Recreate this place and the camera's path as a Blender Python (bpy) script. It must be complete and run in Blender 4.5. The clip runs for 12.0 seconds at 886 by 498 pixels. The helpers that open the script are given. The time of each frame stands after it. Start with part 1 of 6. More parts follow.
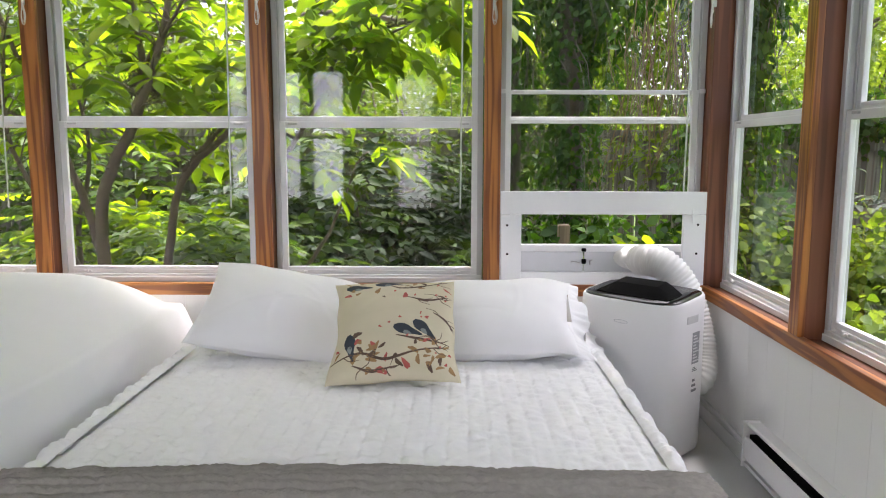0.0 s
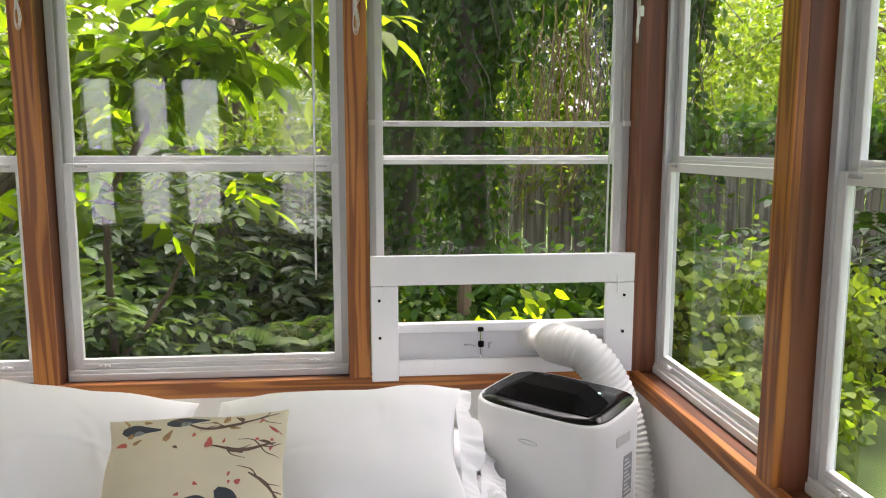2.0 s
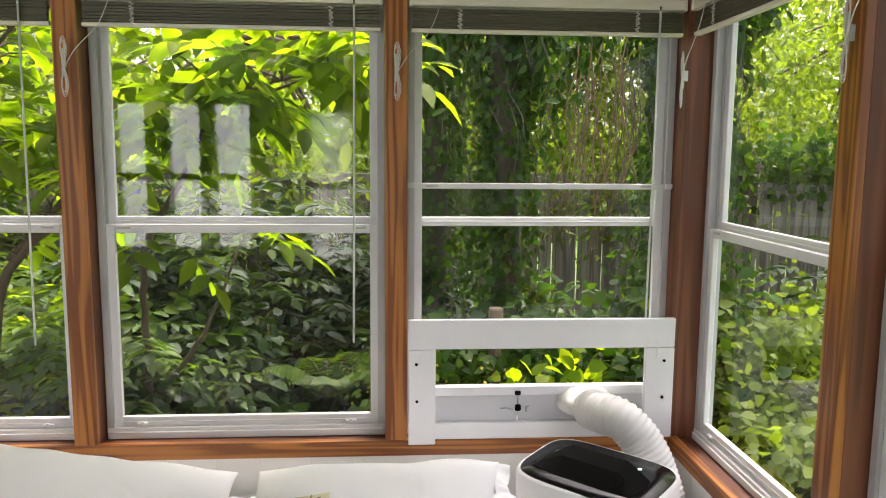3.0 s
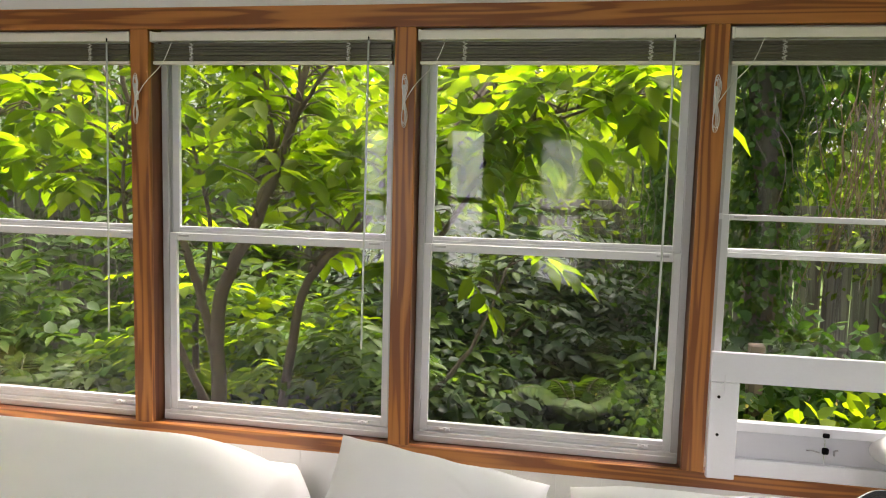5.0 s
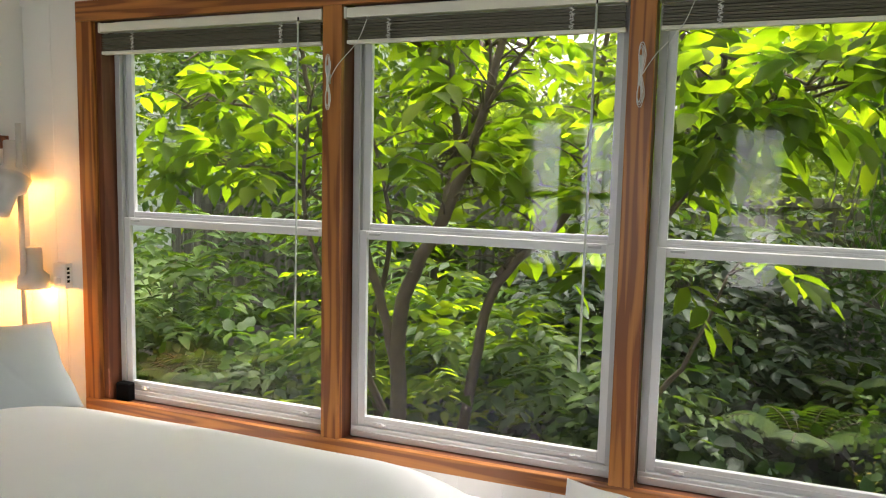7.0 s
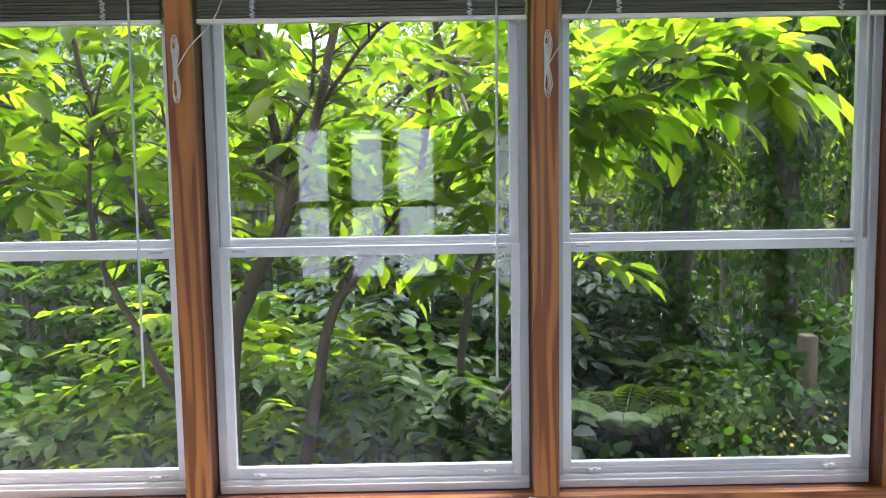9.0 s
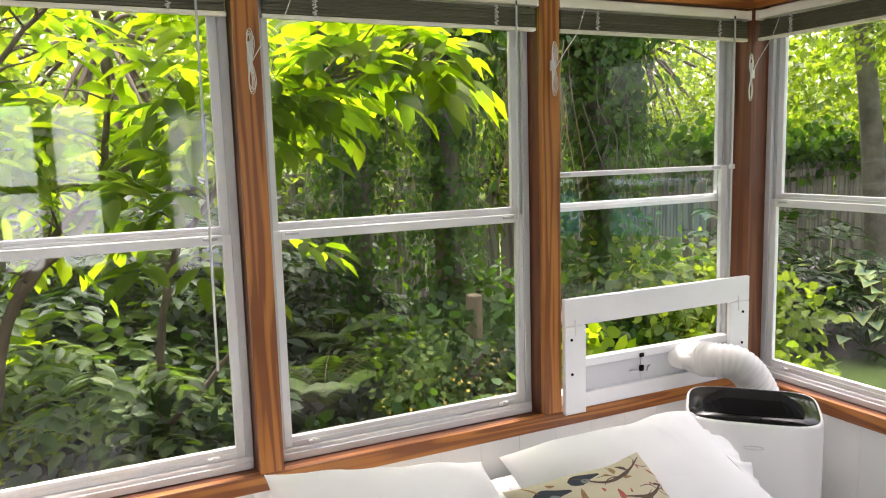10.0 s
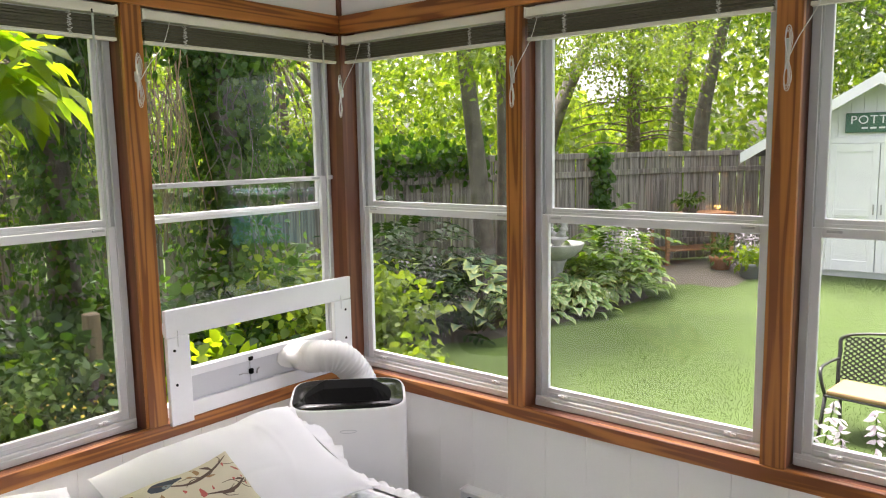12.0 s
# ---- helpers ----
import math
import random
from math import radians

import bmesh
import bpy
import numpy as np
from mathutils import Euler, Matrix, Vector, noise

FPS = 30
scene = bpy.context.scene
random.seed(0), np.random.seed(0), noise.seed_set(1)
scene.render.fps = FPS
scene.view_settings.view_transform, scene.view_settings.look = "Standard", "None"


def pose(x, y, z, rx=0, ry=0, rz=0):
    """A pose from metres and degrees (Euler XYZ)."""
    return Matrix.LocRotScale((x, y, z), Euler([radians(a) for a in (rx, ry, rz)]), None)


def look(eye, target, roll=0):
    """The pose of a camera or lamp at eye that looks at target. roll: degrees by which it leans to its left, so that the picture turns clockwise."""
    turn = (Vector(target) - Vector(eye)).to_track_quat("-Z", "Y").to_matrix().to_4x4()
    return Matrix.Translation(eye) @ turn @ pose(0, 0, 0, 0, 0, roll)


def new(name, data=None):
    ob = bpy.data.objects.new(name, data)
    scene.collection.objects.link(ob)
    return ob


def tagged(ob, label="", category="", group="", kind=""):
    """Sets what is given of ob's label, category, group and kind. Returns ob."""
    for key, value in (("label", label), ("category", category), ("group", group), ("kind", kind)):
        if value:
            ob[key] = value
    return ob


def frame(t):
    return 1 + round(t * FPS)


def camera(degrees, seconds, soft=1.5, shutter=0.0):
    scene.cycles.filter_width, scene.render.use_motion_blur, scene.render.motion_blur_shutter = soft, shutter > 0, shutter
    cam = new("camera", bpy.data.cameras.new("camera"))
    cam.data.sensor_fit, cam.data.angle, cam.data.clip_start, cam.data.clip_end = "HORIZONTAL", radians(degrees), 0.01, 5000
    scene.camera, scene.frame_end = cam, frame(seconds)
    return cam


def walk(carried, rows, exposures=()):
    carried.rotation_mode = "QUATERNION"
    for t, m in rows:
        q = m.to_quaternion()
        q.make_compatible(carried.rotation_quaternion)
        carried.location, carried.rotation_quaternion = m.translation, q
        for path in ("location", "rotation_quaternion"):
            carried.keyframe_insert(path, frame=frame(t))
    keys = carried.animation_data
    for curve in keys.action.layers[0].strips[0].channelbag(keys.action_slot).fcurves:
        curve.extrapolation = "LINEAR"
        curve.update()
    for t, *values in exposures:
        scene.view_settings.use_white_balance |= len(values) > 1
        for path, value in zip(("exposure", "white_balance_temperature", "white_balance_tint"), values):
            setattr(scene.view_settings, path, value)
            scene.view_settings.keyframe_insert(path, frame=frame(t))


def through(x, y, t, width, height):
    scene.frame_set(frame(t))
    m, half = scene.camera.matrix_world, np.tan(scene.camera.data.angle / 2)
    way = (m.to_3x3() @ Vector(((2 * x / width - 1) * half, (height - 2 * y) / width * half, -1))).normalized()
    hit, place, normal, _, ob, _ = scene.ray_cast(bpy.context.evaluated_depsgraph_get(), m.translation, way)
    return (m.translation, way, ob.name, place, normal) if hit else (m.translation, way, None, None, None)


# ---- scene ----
cam = camera(61.1, 12.0, 1.1)
PATH = [
    (0, (0.434, 0.101, 1.41), (0.408, 2.083, 1.144), 0.1),
    (0.5, (0.482, 0.31, 1.353), (0.518, 2.295, 1.105), 0.1),
    (1, (0.544, 0.554, 1.343), (0.648, 2.536, 1.093), 0.1),
    (1.5, (0.622, 0.863, 1.399), (0.785, 2.84, 1.138), 0.1),
    (2, (0.68, 1.089, 1.606), (0.875, 3.061, 1.34), 0.0),
    (2.5, (0.635, 1.146, 1.757), (0.851, 3.119, 1.507), 0.2),
    (2.7, (0.648, 1.148, 1.832), (0.835, 3.122, 1.572), 0.3),
    (4.3, (0.251, 1.012, 1.826), (0.151, 3.001, 1.64), 1.2),
    (4.5, (0.211, 1.008, 1.84), (0.043, 2.991, 1.645), 1.4),
    (5, (0.149, 1.004, 1.84), (-0.2, 2.963, 1.643), 1.5),
    (5.5, (0.087, 0.998, 1.837), (-0.43, 2.919, 1.636), 1.6),
    (6, (0.035, 1.013, 1.812), (-0.621, 2.892, 1.612), 1.5),
    (6.5, (-0.072, 1.145, 1.804), (-0.782, 3.002, 1.592), 1.3),
    (6.7, (-0.129, 1.246, 1.81), (-0.85, 3.099, 1.594), 1.3),
    (8.3, (-0.728, 1.69, 1.747), (-1.181, 3.631, 1.589), 0.1),
    (8.5, (-0.757, 1.661, 1.745), (-1.098, 3.624, 1.575), -0.2),
    (9, (-0.918, 1.552, 1.754), (-0.9, 3.545, 1.582), -0.9),
    (9.5, (-1.037, 1.492, 1.756), (-0.602, 3.434, 1.552), -1.7),
    (10, (-1.086, 1.424, 1.824), (-0.235, 3.215, 1.562), -1.6),
    (10.5, (-1.038, 1.333, 1.831), (0.11, 2.948, 1.564), -1.5),
    (11, (-1.007, 1.26, 1.829), (0.323, 2.731, 1.568), -1.2),
    (11.5, (-0.96, 1.183, 1.834), (0.478, 2.549, 1.572), -1.1),
    (12, (-0.947, 1.136, 1.834), (0.585, 2.395, 1.574), -1.0),
]

STOPS = 2.3
EXPO = [(0.0, STOPS - 0.06, 6350, 21), (1.2, STOPS - 0.1, 6500, 20), (2.7, STOPS - 0.12, 6750, 21), (4.5, STOPS - 0.18, 6850, 21), (5.5, STOPS - 0.3, 6850, 19), (6.7, STOPS - 0.40, 6800, 17), (7.5, STOPS - 0.2, 5650, 18), (8.3, STOPS - 0.1, 4320, 16), (8.5, STOPS - 0.1, 4520, 17), (8.8, STOPS - 0.12, 5150, 20), (9.2, STOPS - 0.08, 5950, 22), (9.6, STOPS + 0.06, 6700, 22), (10.5, STOPS + 0.12, 6650, 22), (12.0, STOPS + 0.04, 6600, 23)]
walk(cam, [(t, look(eye, target, roll)) for t, eye, target, roll in PATH], EXPO)

# ---------------------------------------------------------------- world and light
SKY, SUN_POWER, BACK_LIGHT = 0.15, 2.4, 7.5
world = bpy.data.worlds.new("overcast_sky")
scene.world = world
world.use_nodes = True
wn, wl = world.node_tree.nodes, world.node_tree.links
sky = wn.new("ShaderNodeTexSky")
sky.sky_type, sky.sun_disc = "NISHITA", False
sky.sun_elevation, sky.sun_rotation = radians(70), radians(25)
sky.air_density, sky.dust_density, sky.ozone_density = 1.0, 6.0, 0.6
hsv = wn.new("ShaderNodeHueSaturation")
hsv.inputs["Saturation"].default_value = 0.35
wl.new(sky.outputs[0], hsv.inputs["Color"])
wl.new(hsv.outputs[0], wn["Background"].inputs[0])
wn["Background"].inputs[1].default_value = SKY

sun_data = bpy.data.lights.new("sun", "SUN")
sun_data.energy, sun_data.angle, sun_data.color = SUN_POWER, radians(20), (1.0, 0.96, 0.88)
sun = new("sun", sun_data)
sun.matrix_world = look((1.6, 3.4, 10.2), (0, 0, 0))


def area_light(name, eye, target, sx, sy, watts, colour=(1, 1, 1)):
    d = bpy.data.lights.new(name, "AREA")
    d.shape, d.size, d.size_y, d.energy, d.color = "RECTANGLE", sx, sy, watts, colour
    ob = new(name, d)
    ob.matrix_world = look(eye, target)
    return ob


# ---------------------------------------------------------------- materials
def node_material(name):
    m = bpy.data.materials.new(name)
    m.use_nodes = True
    return m, m.node_tree.nodes, m.node_tree.links, m.node_tree.nodes["Principled BSDF"]


def surface(name, base, vary=0.08, rough=0.6, scale=6.0, fine=120.0, bump=0.15, metal=0.0, spec=0.5, island=0.0):
    """Base colour with stains at one scale and grain at a finer one, and a light relief."""
    m, n, l, b = node_material(name)
    tc = n.new("ShaderNodeTexCoord")
    big, small = n.new("ShaderNodeTexNoise"), n.new("ShaderNodeTexNoise")
    big.inputs["Scale"].default_value, big.inputs["Detail"].default_value = scale, 5
    small.inputs["Scale"].default_value, small.inputs["Detail"].default_value = fine, 3
    l.new(tc.outputs["Object"], big.inputs["Vector"]), l.new(tc.outputs["Object"], small.inputs["Vector"])
    add = n.new("ShaderNodeMath")
    add.operation = "MULTIPLY_ADD"
    l.new(small.outputs[0], add.inputs[0])
    add.inputs[1].default_value = 0.4
    l.new(big.outputs[0], add.inputs[2])
    ramp = n.new("ShaderNodeValToRGB")
    ramp.color_ramp.elements[0].position, ramp.color_ramp.elements[1].position = 0.35, 1.0
    ramp.color_ramp.elements[0].color = (*[max(0, c * (1 - vary)) for c in base], 1)
    ramp.color_ramp.elements[1].color = (*[min(1, c * (1 + vary)) for c in base], 1)
    l.new(add.outputs[0], ramp.inputs[0])
    out = ramp.outputs[0]
    if island:
        geo, hs, mr = n.new("ShaderNodeNewGeometry"), n.new("ShaderNodeHueSaturation"), n.new("ShaderNodeMapRange")
        mr.inputs["To Min"].default_value, mr.inputs["To Max"].default_value = 1 - island, 1 + island
        l.new(geo.outputs["Random Per Island"], mr.inputs[0])
        l.new(mr.outputs[0], hs.inputs["Value"])
        l.new(out, hs.inputs["Color"])
        out = hs.outputs[0]
    l.new(out, b.inputs["Base Color"])
    b.inputs["Roughness"].default_value, b.inputs["Metallic"].default_value = rough, metal
    b.inputs["Specular IOR Level"].default_value = spec
    bp = n.new("ShaderNodeBump")
    bp.inputs["Strength"].default_value, bp.inputs["Distance"].default_value = bump, 0.003
    l.new(small.outputs[0], bp.inputs["Height"])
    l.new(bp.outputs[0], b.inputs["Normal"])
    return m


def wood(name, light, dark, axis, rough=0.38, rings=10.0):
    """Stained softwood: cathedral grain that runs along one axis of the board."""
    m, n, l, b = node_material(name)
    tc, mp = n.new("ShaderNodeTexCoord"), n.new("ShaderNodeMapping")
    mp.inputs["Scale"].default_value = [0.75 if k == axis else 17.0 for k in range(3)]
    oi, off = n.new("ShaderNodeObjectInfo"), n.new("ShaderNodeVectorMath")
    off.operation = "SCALE"
    off.inputs[0].default_value = (7.1, 5.3, 3.7)
    l.new(oi.outputs["Random"], off.inputs["Scale"])
    l.new(off.outputs[0], mp.inputs["Location"])
    l.new(tc.outputs["Object"], mp.inputs["Vector"])
    nz = n.new("ShaderNodeTexNoise")
    nz.inputs["Scale"].default_value, nz.inputs["Detail"].default_value = 1.0, 1.5
    l.new(mp.outputs[0], nz.inputs["Vector"])
    mul, pp = n.new("ShaderNodeMath"), n.new("ShaderNodeMath")
    mul.operation, pp.operation = "MULTIPLY", "PINGPONG"
    mul.inputs[1].default_value, pp.inputs[1].default_value = rings, 1.0
    l.new(nz.outputs[0], mul.inputs[0])
    l.new(mul.outputs[0], pp.inputs[0])
    fib, mp2 = n.new("ShaderNodeTexNoise"), n.new("ShaderNodeMapping")
    mp2.inputs["Scale"].default_value = [3.0 if k == axis else 160.0 for k in range(3)]
    l.new(tc.outputs["Object"], mp2.inputs["Vector"])
    l.new(mp2.outputs[0], fib.inputs["Vector"])
    fib.inputs["Scale"].default_value, fib.inputs["Detail"].default_value = 1.0, 2
    mx = n.new("ShaderNodeMath")
    mx.operation = "MULTIPLY_ADD"
    l.new(fib.outputs[0], mx.inputs[0])
    mx.inputs[1].default_value = 0.45
    l.new(pp.outputs[0], mx.inputs[2])
    ramp = n.new("ShaderNodeValToRGB")
    e = ramp.color_ramp.elements
    e[0].position, e[0].color = 0.15, (*light, 1)
    e[1].position, e[1].color = 1.25 / 1.3, (*dark, 1)
    mid = e.new(0.7)
    mid.color = (*[0.7 * p + 0.3 * q for p, q in zip(light, dark)], 1)
    l.new(mx.outputs[0], ramp.inputs[0])
    l.new(ramp.outputs[0], b.inputs["Base Color"])
    b.inputs["Roughness"].default_value = rough
    bp = n.new("ShaderNodeBump")
    bp.inputs["Strength"].default_value, bp.inputs["Distance"].default_value = 0.25, 0.001
    l.new(fib.outputs[0], bp.inputs["Height"])
    l.new(bp.outputs[0], b.inputs["Normal"])
    return m


def foliage(name, c0, c1, c2, trans=0.45, rough=0.52, edge=None, through=(1.95, 1.95, 0.42)):
    """Leaves: every leaf its own tint, some light through the blade."""
    m, n, l, b = node_material(name)
    geo, ramp = n.new("ShaderNodeNewGeometry"), n.new("ShaderNodeValToRGB")
    e = ramp.color_ramp.elements
    e[0].color, e[1].color = (*c0, 1), (*c2, 1)
    e.new(0.5).color = (*c1, 1)
    l.new(geo.outputs["Random Per Island"], ramp.inputs[0])
    nz, tc = n.new("ShaderNodeTexNoise"), n.new("ShaderNodeTexCoord")
    nz.inputs["Scale"].default_value = 3.0
    l.new(tc.outputs["Object"], nz.inputs["Vector"])
    hs, mr = n.new("ShaderNodeHueSaturation"), n.new("ShaderNodeMapRange")
    mr.inputs["From Min"].default_value, mr.inputs["From Max"].default_value = 0.3, 0.7
    mr.inputs["To Min"].default_value, mr.inputs["To Max"].default_value = 0.7, 1.3
    l.new(nz.outputs[0], mr.inputs[0])
    l.new(mr.outputs[0], hs.inputs["Value"])
    l.new(ramp.outputs[0], hs.inputs["Color"])
    col = hs.outputs[0]
    if edge:
        at, mix = n.new("ShaderNodeAttribute"), n.new("ShaderNodeMix")
        at.attribute_name = "rim"
        mix.data_type = "RGBA"
        l.new(at.outputs["Fac"], mix.inputs[0])
        l.new(col, mix.inputs[6])
        mix.inputs[7].default_value = (*edge, 1)
        col = mix.outputs[2]
    l.new(col, b.inputs["Base Color"])
    b.inputs["Roughness"].default_value, b.inputs["Specular IOR Level"].default_value = rough, 0.22
    tr, ms = n.new("ShaderNodeBsdfTranslucent"), n.new("ShaderNodeMixShader")
    warm = n.new("ShaderNodeMix")
    warm.data_type, warm.blend_type = "RGBA", "MULTIPLY"
    warm.inputs[0].default_value = 1.0
    l.new(col, warm.inputs[6])
    warm.inputs[7].default_value = (*through, 1)
    l.new(warm.outputs[2], tr.inputs[0])
    ms.inputs[0].default_value = trans
    l.new(b.outputs[0], ms.inputs[1])
    l.new(tr.outputs[0], ms.inputs[2])
    l.new(ms.outputs[0], n["Material Output"].inputs[0])
    return m


def glass_pane():
    m, n, l, b = node_material("window_glass")
    fr, tr, gl, ms = n.new("ShaderNodeFresnel"), n.new("ShaderNodeBsdfTransparent"), n.new("ShaderNodeBsdfGlossy"), n.new("ShaderNodeMixShader")
    fr.inputs[0].default_value = 1.58
    tr.inputs[0].default_value = (0.93, 0.955, 0.945, 1)
    gl.inputs["Roughness"].default_value = 0.0
    l.new(fr.outputs[0], ms.inputs[0])
    l.new(tr.outputs[0], ms.inputs[1])
    l.new(gl.outputs[0], ms.inputs[2])
    l.new(ms.outputs[0], n["Material Output"].inputs[0])
    return m


def plain(name, colour, rough=0.5, metal=0.0, emit=0.0, spec=0.5):
    m, n, l, b = node_material(name)
    b.inputs["Base Color"].default_value = (*colour, 1)
    b.inputs["Roughness"].default_value, b.inputs["Metallic"].default_value = rough, metal
    b.inputs["Specular IOR Level"].default_value = spec
    if emit:
        b.inputs["Emission Color"].default_value, b.inputs["Emission Strength"].default_value = (*colour, 1), emit
    return m


ORANGE, BROWN = (0.47, 0.178, 0.036), (0.215, 0.065, 0.013)
WOOD_Z, WOOD_X = wood("stained_fir_upright", ORANGE, BROWN, 2), wood("stained_fir_level", ORANGE, BROWN, 0)
# Jambs, sills and heads: darker and redder than the post faces.
JAMB_Z = wood("dark_reddish_wood_jamb", (0.20, 0.068, 0.030), (0.12, 0.036, 0.016), 2, 0.5, 7)
JAMB_X = wood("dark_reddish_wood_sill", (0.17, 0.058, 0.025), (0.10, 0.030, 0.014), 0, 0.45, 7)
ALU = surface("white_aluminium", (0.74, 0.75, 0.76), 0.06, 0.42, 3, 200, 0.06)
ALU_GREY = surface("weathered_aluminium_track", (0.50, 0.51, 0.52), 0.1, 0.45, 4, 150, 0.08)
WALL_PAINT = surface("white_wall_paint", (0.82, 0.82, 0.80), 0.03, 0.55, 2, 90, 0.1)
CEILING_PAINT = surface("white_ceiling_paint", (0.85, 0.85, 0.83), 0.03, 0.7, 2, 60, 0.12)
FLOOR_PAINT = surface("grey_white_floor_paint", (0.52, 0.53, 0.53), 0.06, 0.35, 3, 80, 0.1)
WHITE_BOARD = surface("white_painted_board", (0.82, 0.83, 0.85), 0.04, 0.4, 4, 120, 0.08)
SHEET = surface("white_cotton", (0.87, 0.87, 0.885), 0.02, 0.85, 5, 700, 0.12, spec=0.2)
QUILT = surface("white_quilted_cotton", (0.88, 0.88, 0.885), 0.03, 0.9, 18, 75, 0.8, spec=0.2)
GREY_CLOTH = surface("grey_woven_coverlet", (0.33, 0.31, 0.285), 0.14, 0.95, 40, 65, 1.0, spec=0.15)
PALE_BLUE = surface("pale_grey_pillowcase", (0.50, 0.54, 0.56), 0.04, 0.9, 5, 600, 0.12, spec=0.2)
PRINT_CREAM = surface("cream_printed_linen", (0.68, 0.62, 0.46), 0.06, 0.9, 7, 900, 0.3, spec=0.2)
INK_DARK, INK_BROWN = surface("dark_blue_grey_print", (0.045, 0.055, 0.07), 0.3, 0.9, 20, 500), surface("brown_print", (0.13, 0.085, 0.06), 0.35, 0.9, 30, 500)
INK_GREY = surface("grey_print_wash", (0.24, 0.27, 0.26), 0.3, 0.9, 30, 500)
INK_TAN, INK_RED = surface("tan_leaf_print", (0.36, 0.22, 0.10), 0.35, 0.9, 30, 500), surface("rose_red_print", (0.50, 0.12, 0.10), 0.3, 0.9, 30, 500)
AC_WHITE = surface("white_moulded_plastic", (0.80, 0.80, 0.80), 0.015, 0.32, 2, 300, 0.03)
HOSE = surface("white_flexible_plastic", (0.76, 0.76, 0.74), 0.04, 0.45, 6, 200, 0.05)
BLACK_GLOSS, BLACK = plain("black_gloss_plastic", (0.004, 0.004, 0.005), 0.16, 0, 0, 0.3), plain("black_plastic", (0.005, 0.005, 0.005), 0.8, 0, 0, 0.05)
GREY_INK = plain("grey_print", (0.22, 0.23, 0.24), 0.7)
# Almond slats; the shade inside the stack is put into this dark colour.
SLAT = surface("shade_toned_almond_slat", (0.125, 0.114, 0.076), 0.06, 0.5, 6, 100, 0.05)
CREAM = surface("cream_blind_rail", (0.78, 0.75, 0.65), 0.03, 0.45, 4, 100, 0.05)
CORD = surface("white_cord", (0.74, 0.73, 0.70), 0.05, 0.8, 10, 300, 0.2)
CLEAR = plain("milky_wand_plastic", (0.62, 0.66, 0.62), 0.2)
STEEL = plain("brushed_steel", (0.45, 0.45, 0.45), 0.35, 1.0)
LAMP_GREY = surface("pale_grey_lamp_enamel", (0.58, 0.57, 0.53), 0.04, 0.35, 8, 120, 0.03)
BULB = plain("warm_bulb", (1.0, 0.62, 0.25), 0.4, 0.0, 5.0)
OUTLET = plain("white_outlet_plastic", (0.75, 0.74, 0.72), 0.35)
PLAQUE = wood("small_wood_plaque", (0.42, 0.14, 0.04), (0.2, 0.06, 0.02), 0)
GLASS = glass_pane()

LEAF_BRIGHT = foliage("young_leaf", (0.083, 0.142, 0.008), (0.135, 0.210, 0.010), (0.202, 0.262, 0.017), 0.78, 0.55)
LEAF_MID = foliage("shrub_leaf", (0.031, 0.072, 0.010), (0.053, 0.101, 0.013), (0.083, 0.135, 0.019), 0.40)
# Darkened copy of the shrub leaf: shade under the trees put into colour.
LEAF_DARK = foliage("leaf_with_shade_tint", (0.008, 0.025, 0.008), (0.015, 0.036, 0.010), (0.025, 0.050, 0.014), 0.25)
LEAF_IVY = foliage("ivy_leaf", (0.020, 0.059, 0.012), (0.037, 0.090, 0.016), (0.063, 0.124, 0.023), 0.42)
LEAF_FAR = foliage("far_leaf", (0.075, 0.129, 0.021), (0.121, 0.179, 0.030), (0.191, 0.252, 0.058), 0.52)
LEAF_HOSTA = foliage("variegated_hosta_leaf", (0.092, 0.213, 0.074), (0.124, 0.262, 0.092), (0.163, 0.312, 0.115), 0.3, 0.4, edge=(0.36, 0.42, 0.22))
LEAF_HOSTA_BLUE = foliage("blue_green_hosta_leaf", (0.112, 0.224, 0.142), (0.142, 0.262, 0.163), (0.171, 0.298, 0.186), 0.25, 0.5, edge=(0.42, 0.46, 0.20))
GRASS = foliage("lawn_grass", (0.041, 0.076, 0.007), (0.044, 0.080, 0.008), (0.047, 0.084, 0.009), 0.28, 0.75)
PETAL = foliage("pale_lilac_petal", (0.60, 0.50, 0.62), (0.70, 0.62, 0.70), (0.78, 0.72, 0.76), 0.4, through=(1.0, 1.0, 1.0))
YELLOW = foliage("yellow_petal", (0.55, 0.42, 0.05), (0.60, 0.48, 0.07), (0.62, 0.52, 0.10), 0.3, through=(1.0, 1.0, 1.0))
BARK = surface("brown_bark", (0.105, 0.078, 0.058), 0.4, 0.9, 14, 70, 0.8)
BARK_GREY = surface("grey_bark", (0.115, 0.102, 0.082), 0.55, 0.9, 7, 45, 1.0)
FENCE = wood("weathered_fence_board", (0.27, 0.245, 0.21), (0.13, 0.115, 0.10), 2, 0.85, 6)
SOIL = surface("dark_garden_soil", (0.050, 0.042, 0.030), 0.4, 0.95, 5, 60, 0.8)
LAWN = surface("lawn_ground", (0.044, 0.078, 0.009), 0.22, 0.95, 2.5, 80, 0.25)
STONE = surface("grey_cast_stone", (0.36, 0.36, 0.34), 0.2, 0.85, 9, 90, 0.5)
SHED_WHITE = surface("white_shed_boards", (0.74, 0.76, 0.76), 0.06, 0.6, 3, 60, 0.2)
SHED_ROOF = surface("dark_shed_shingle", (0.12, 0.12, 0.12), 0.3, 0.9, 8, 60, 0.5)
SIGN_GREEN = surface("dark_green_sign_paint", (0.045, 0.13, 0.085), 0.1, 0.5, 5, 80, 0.1)
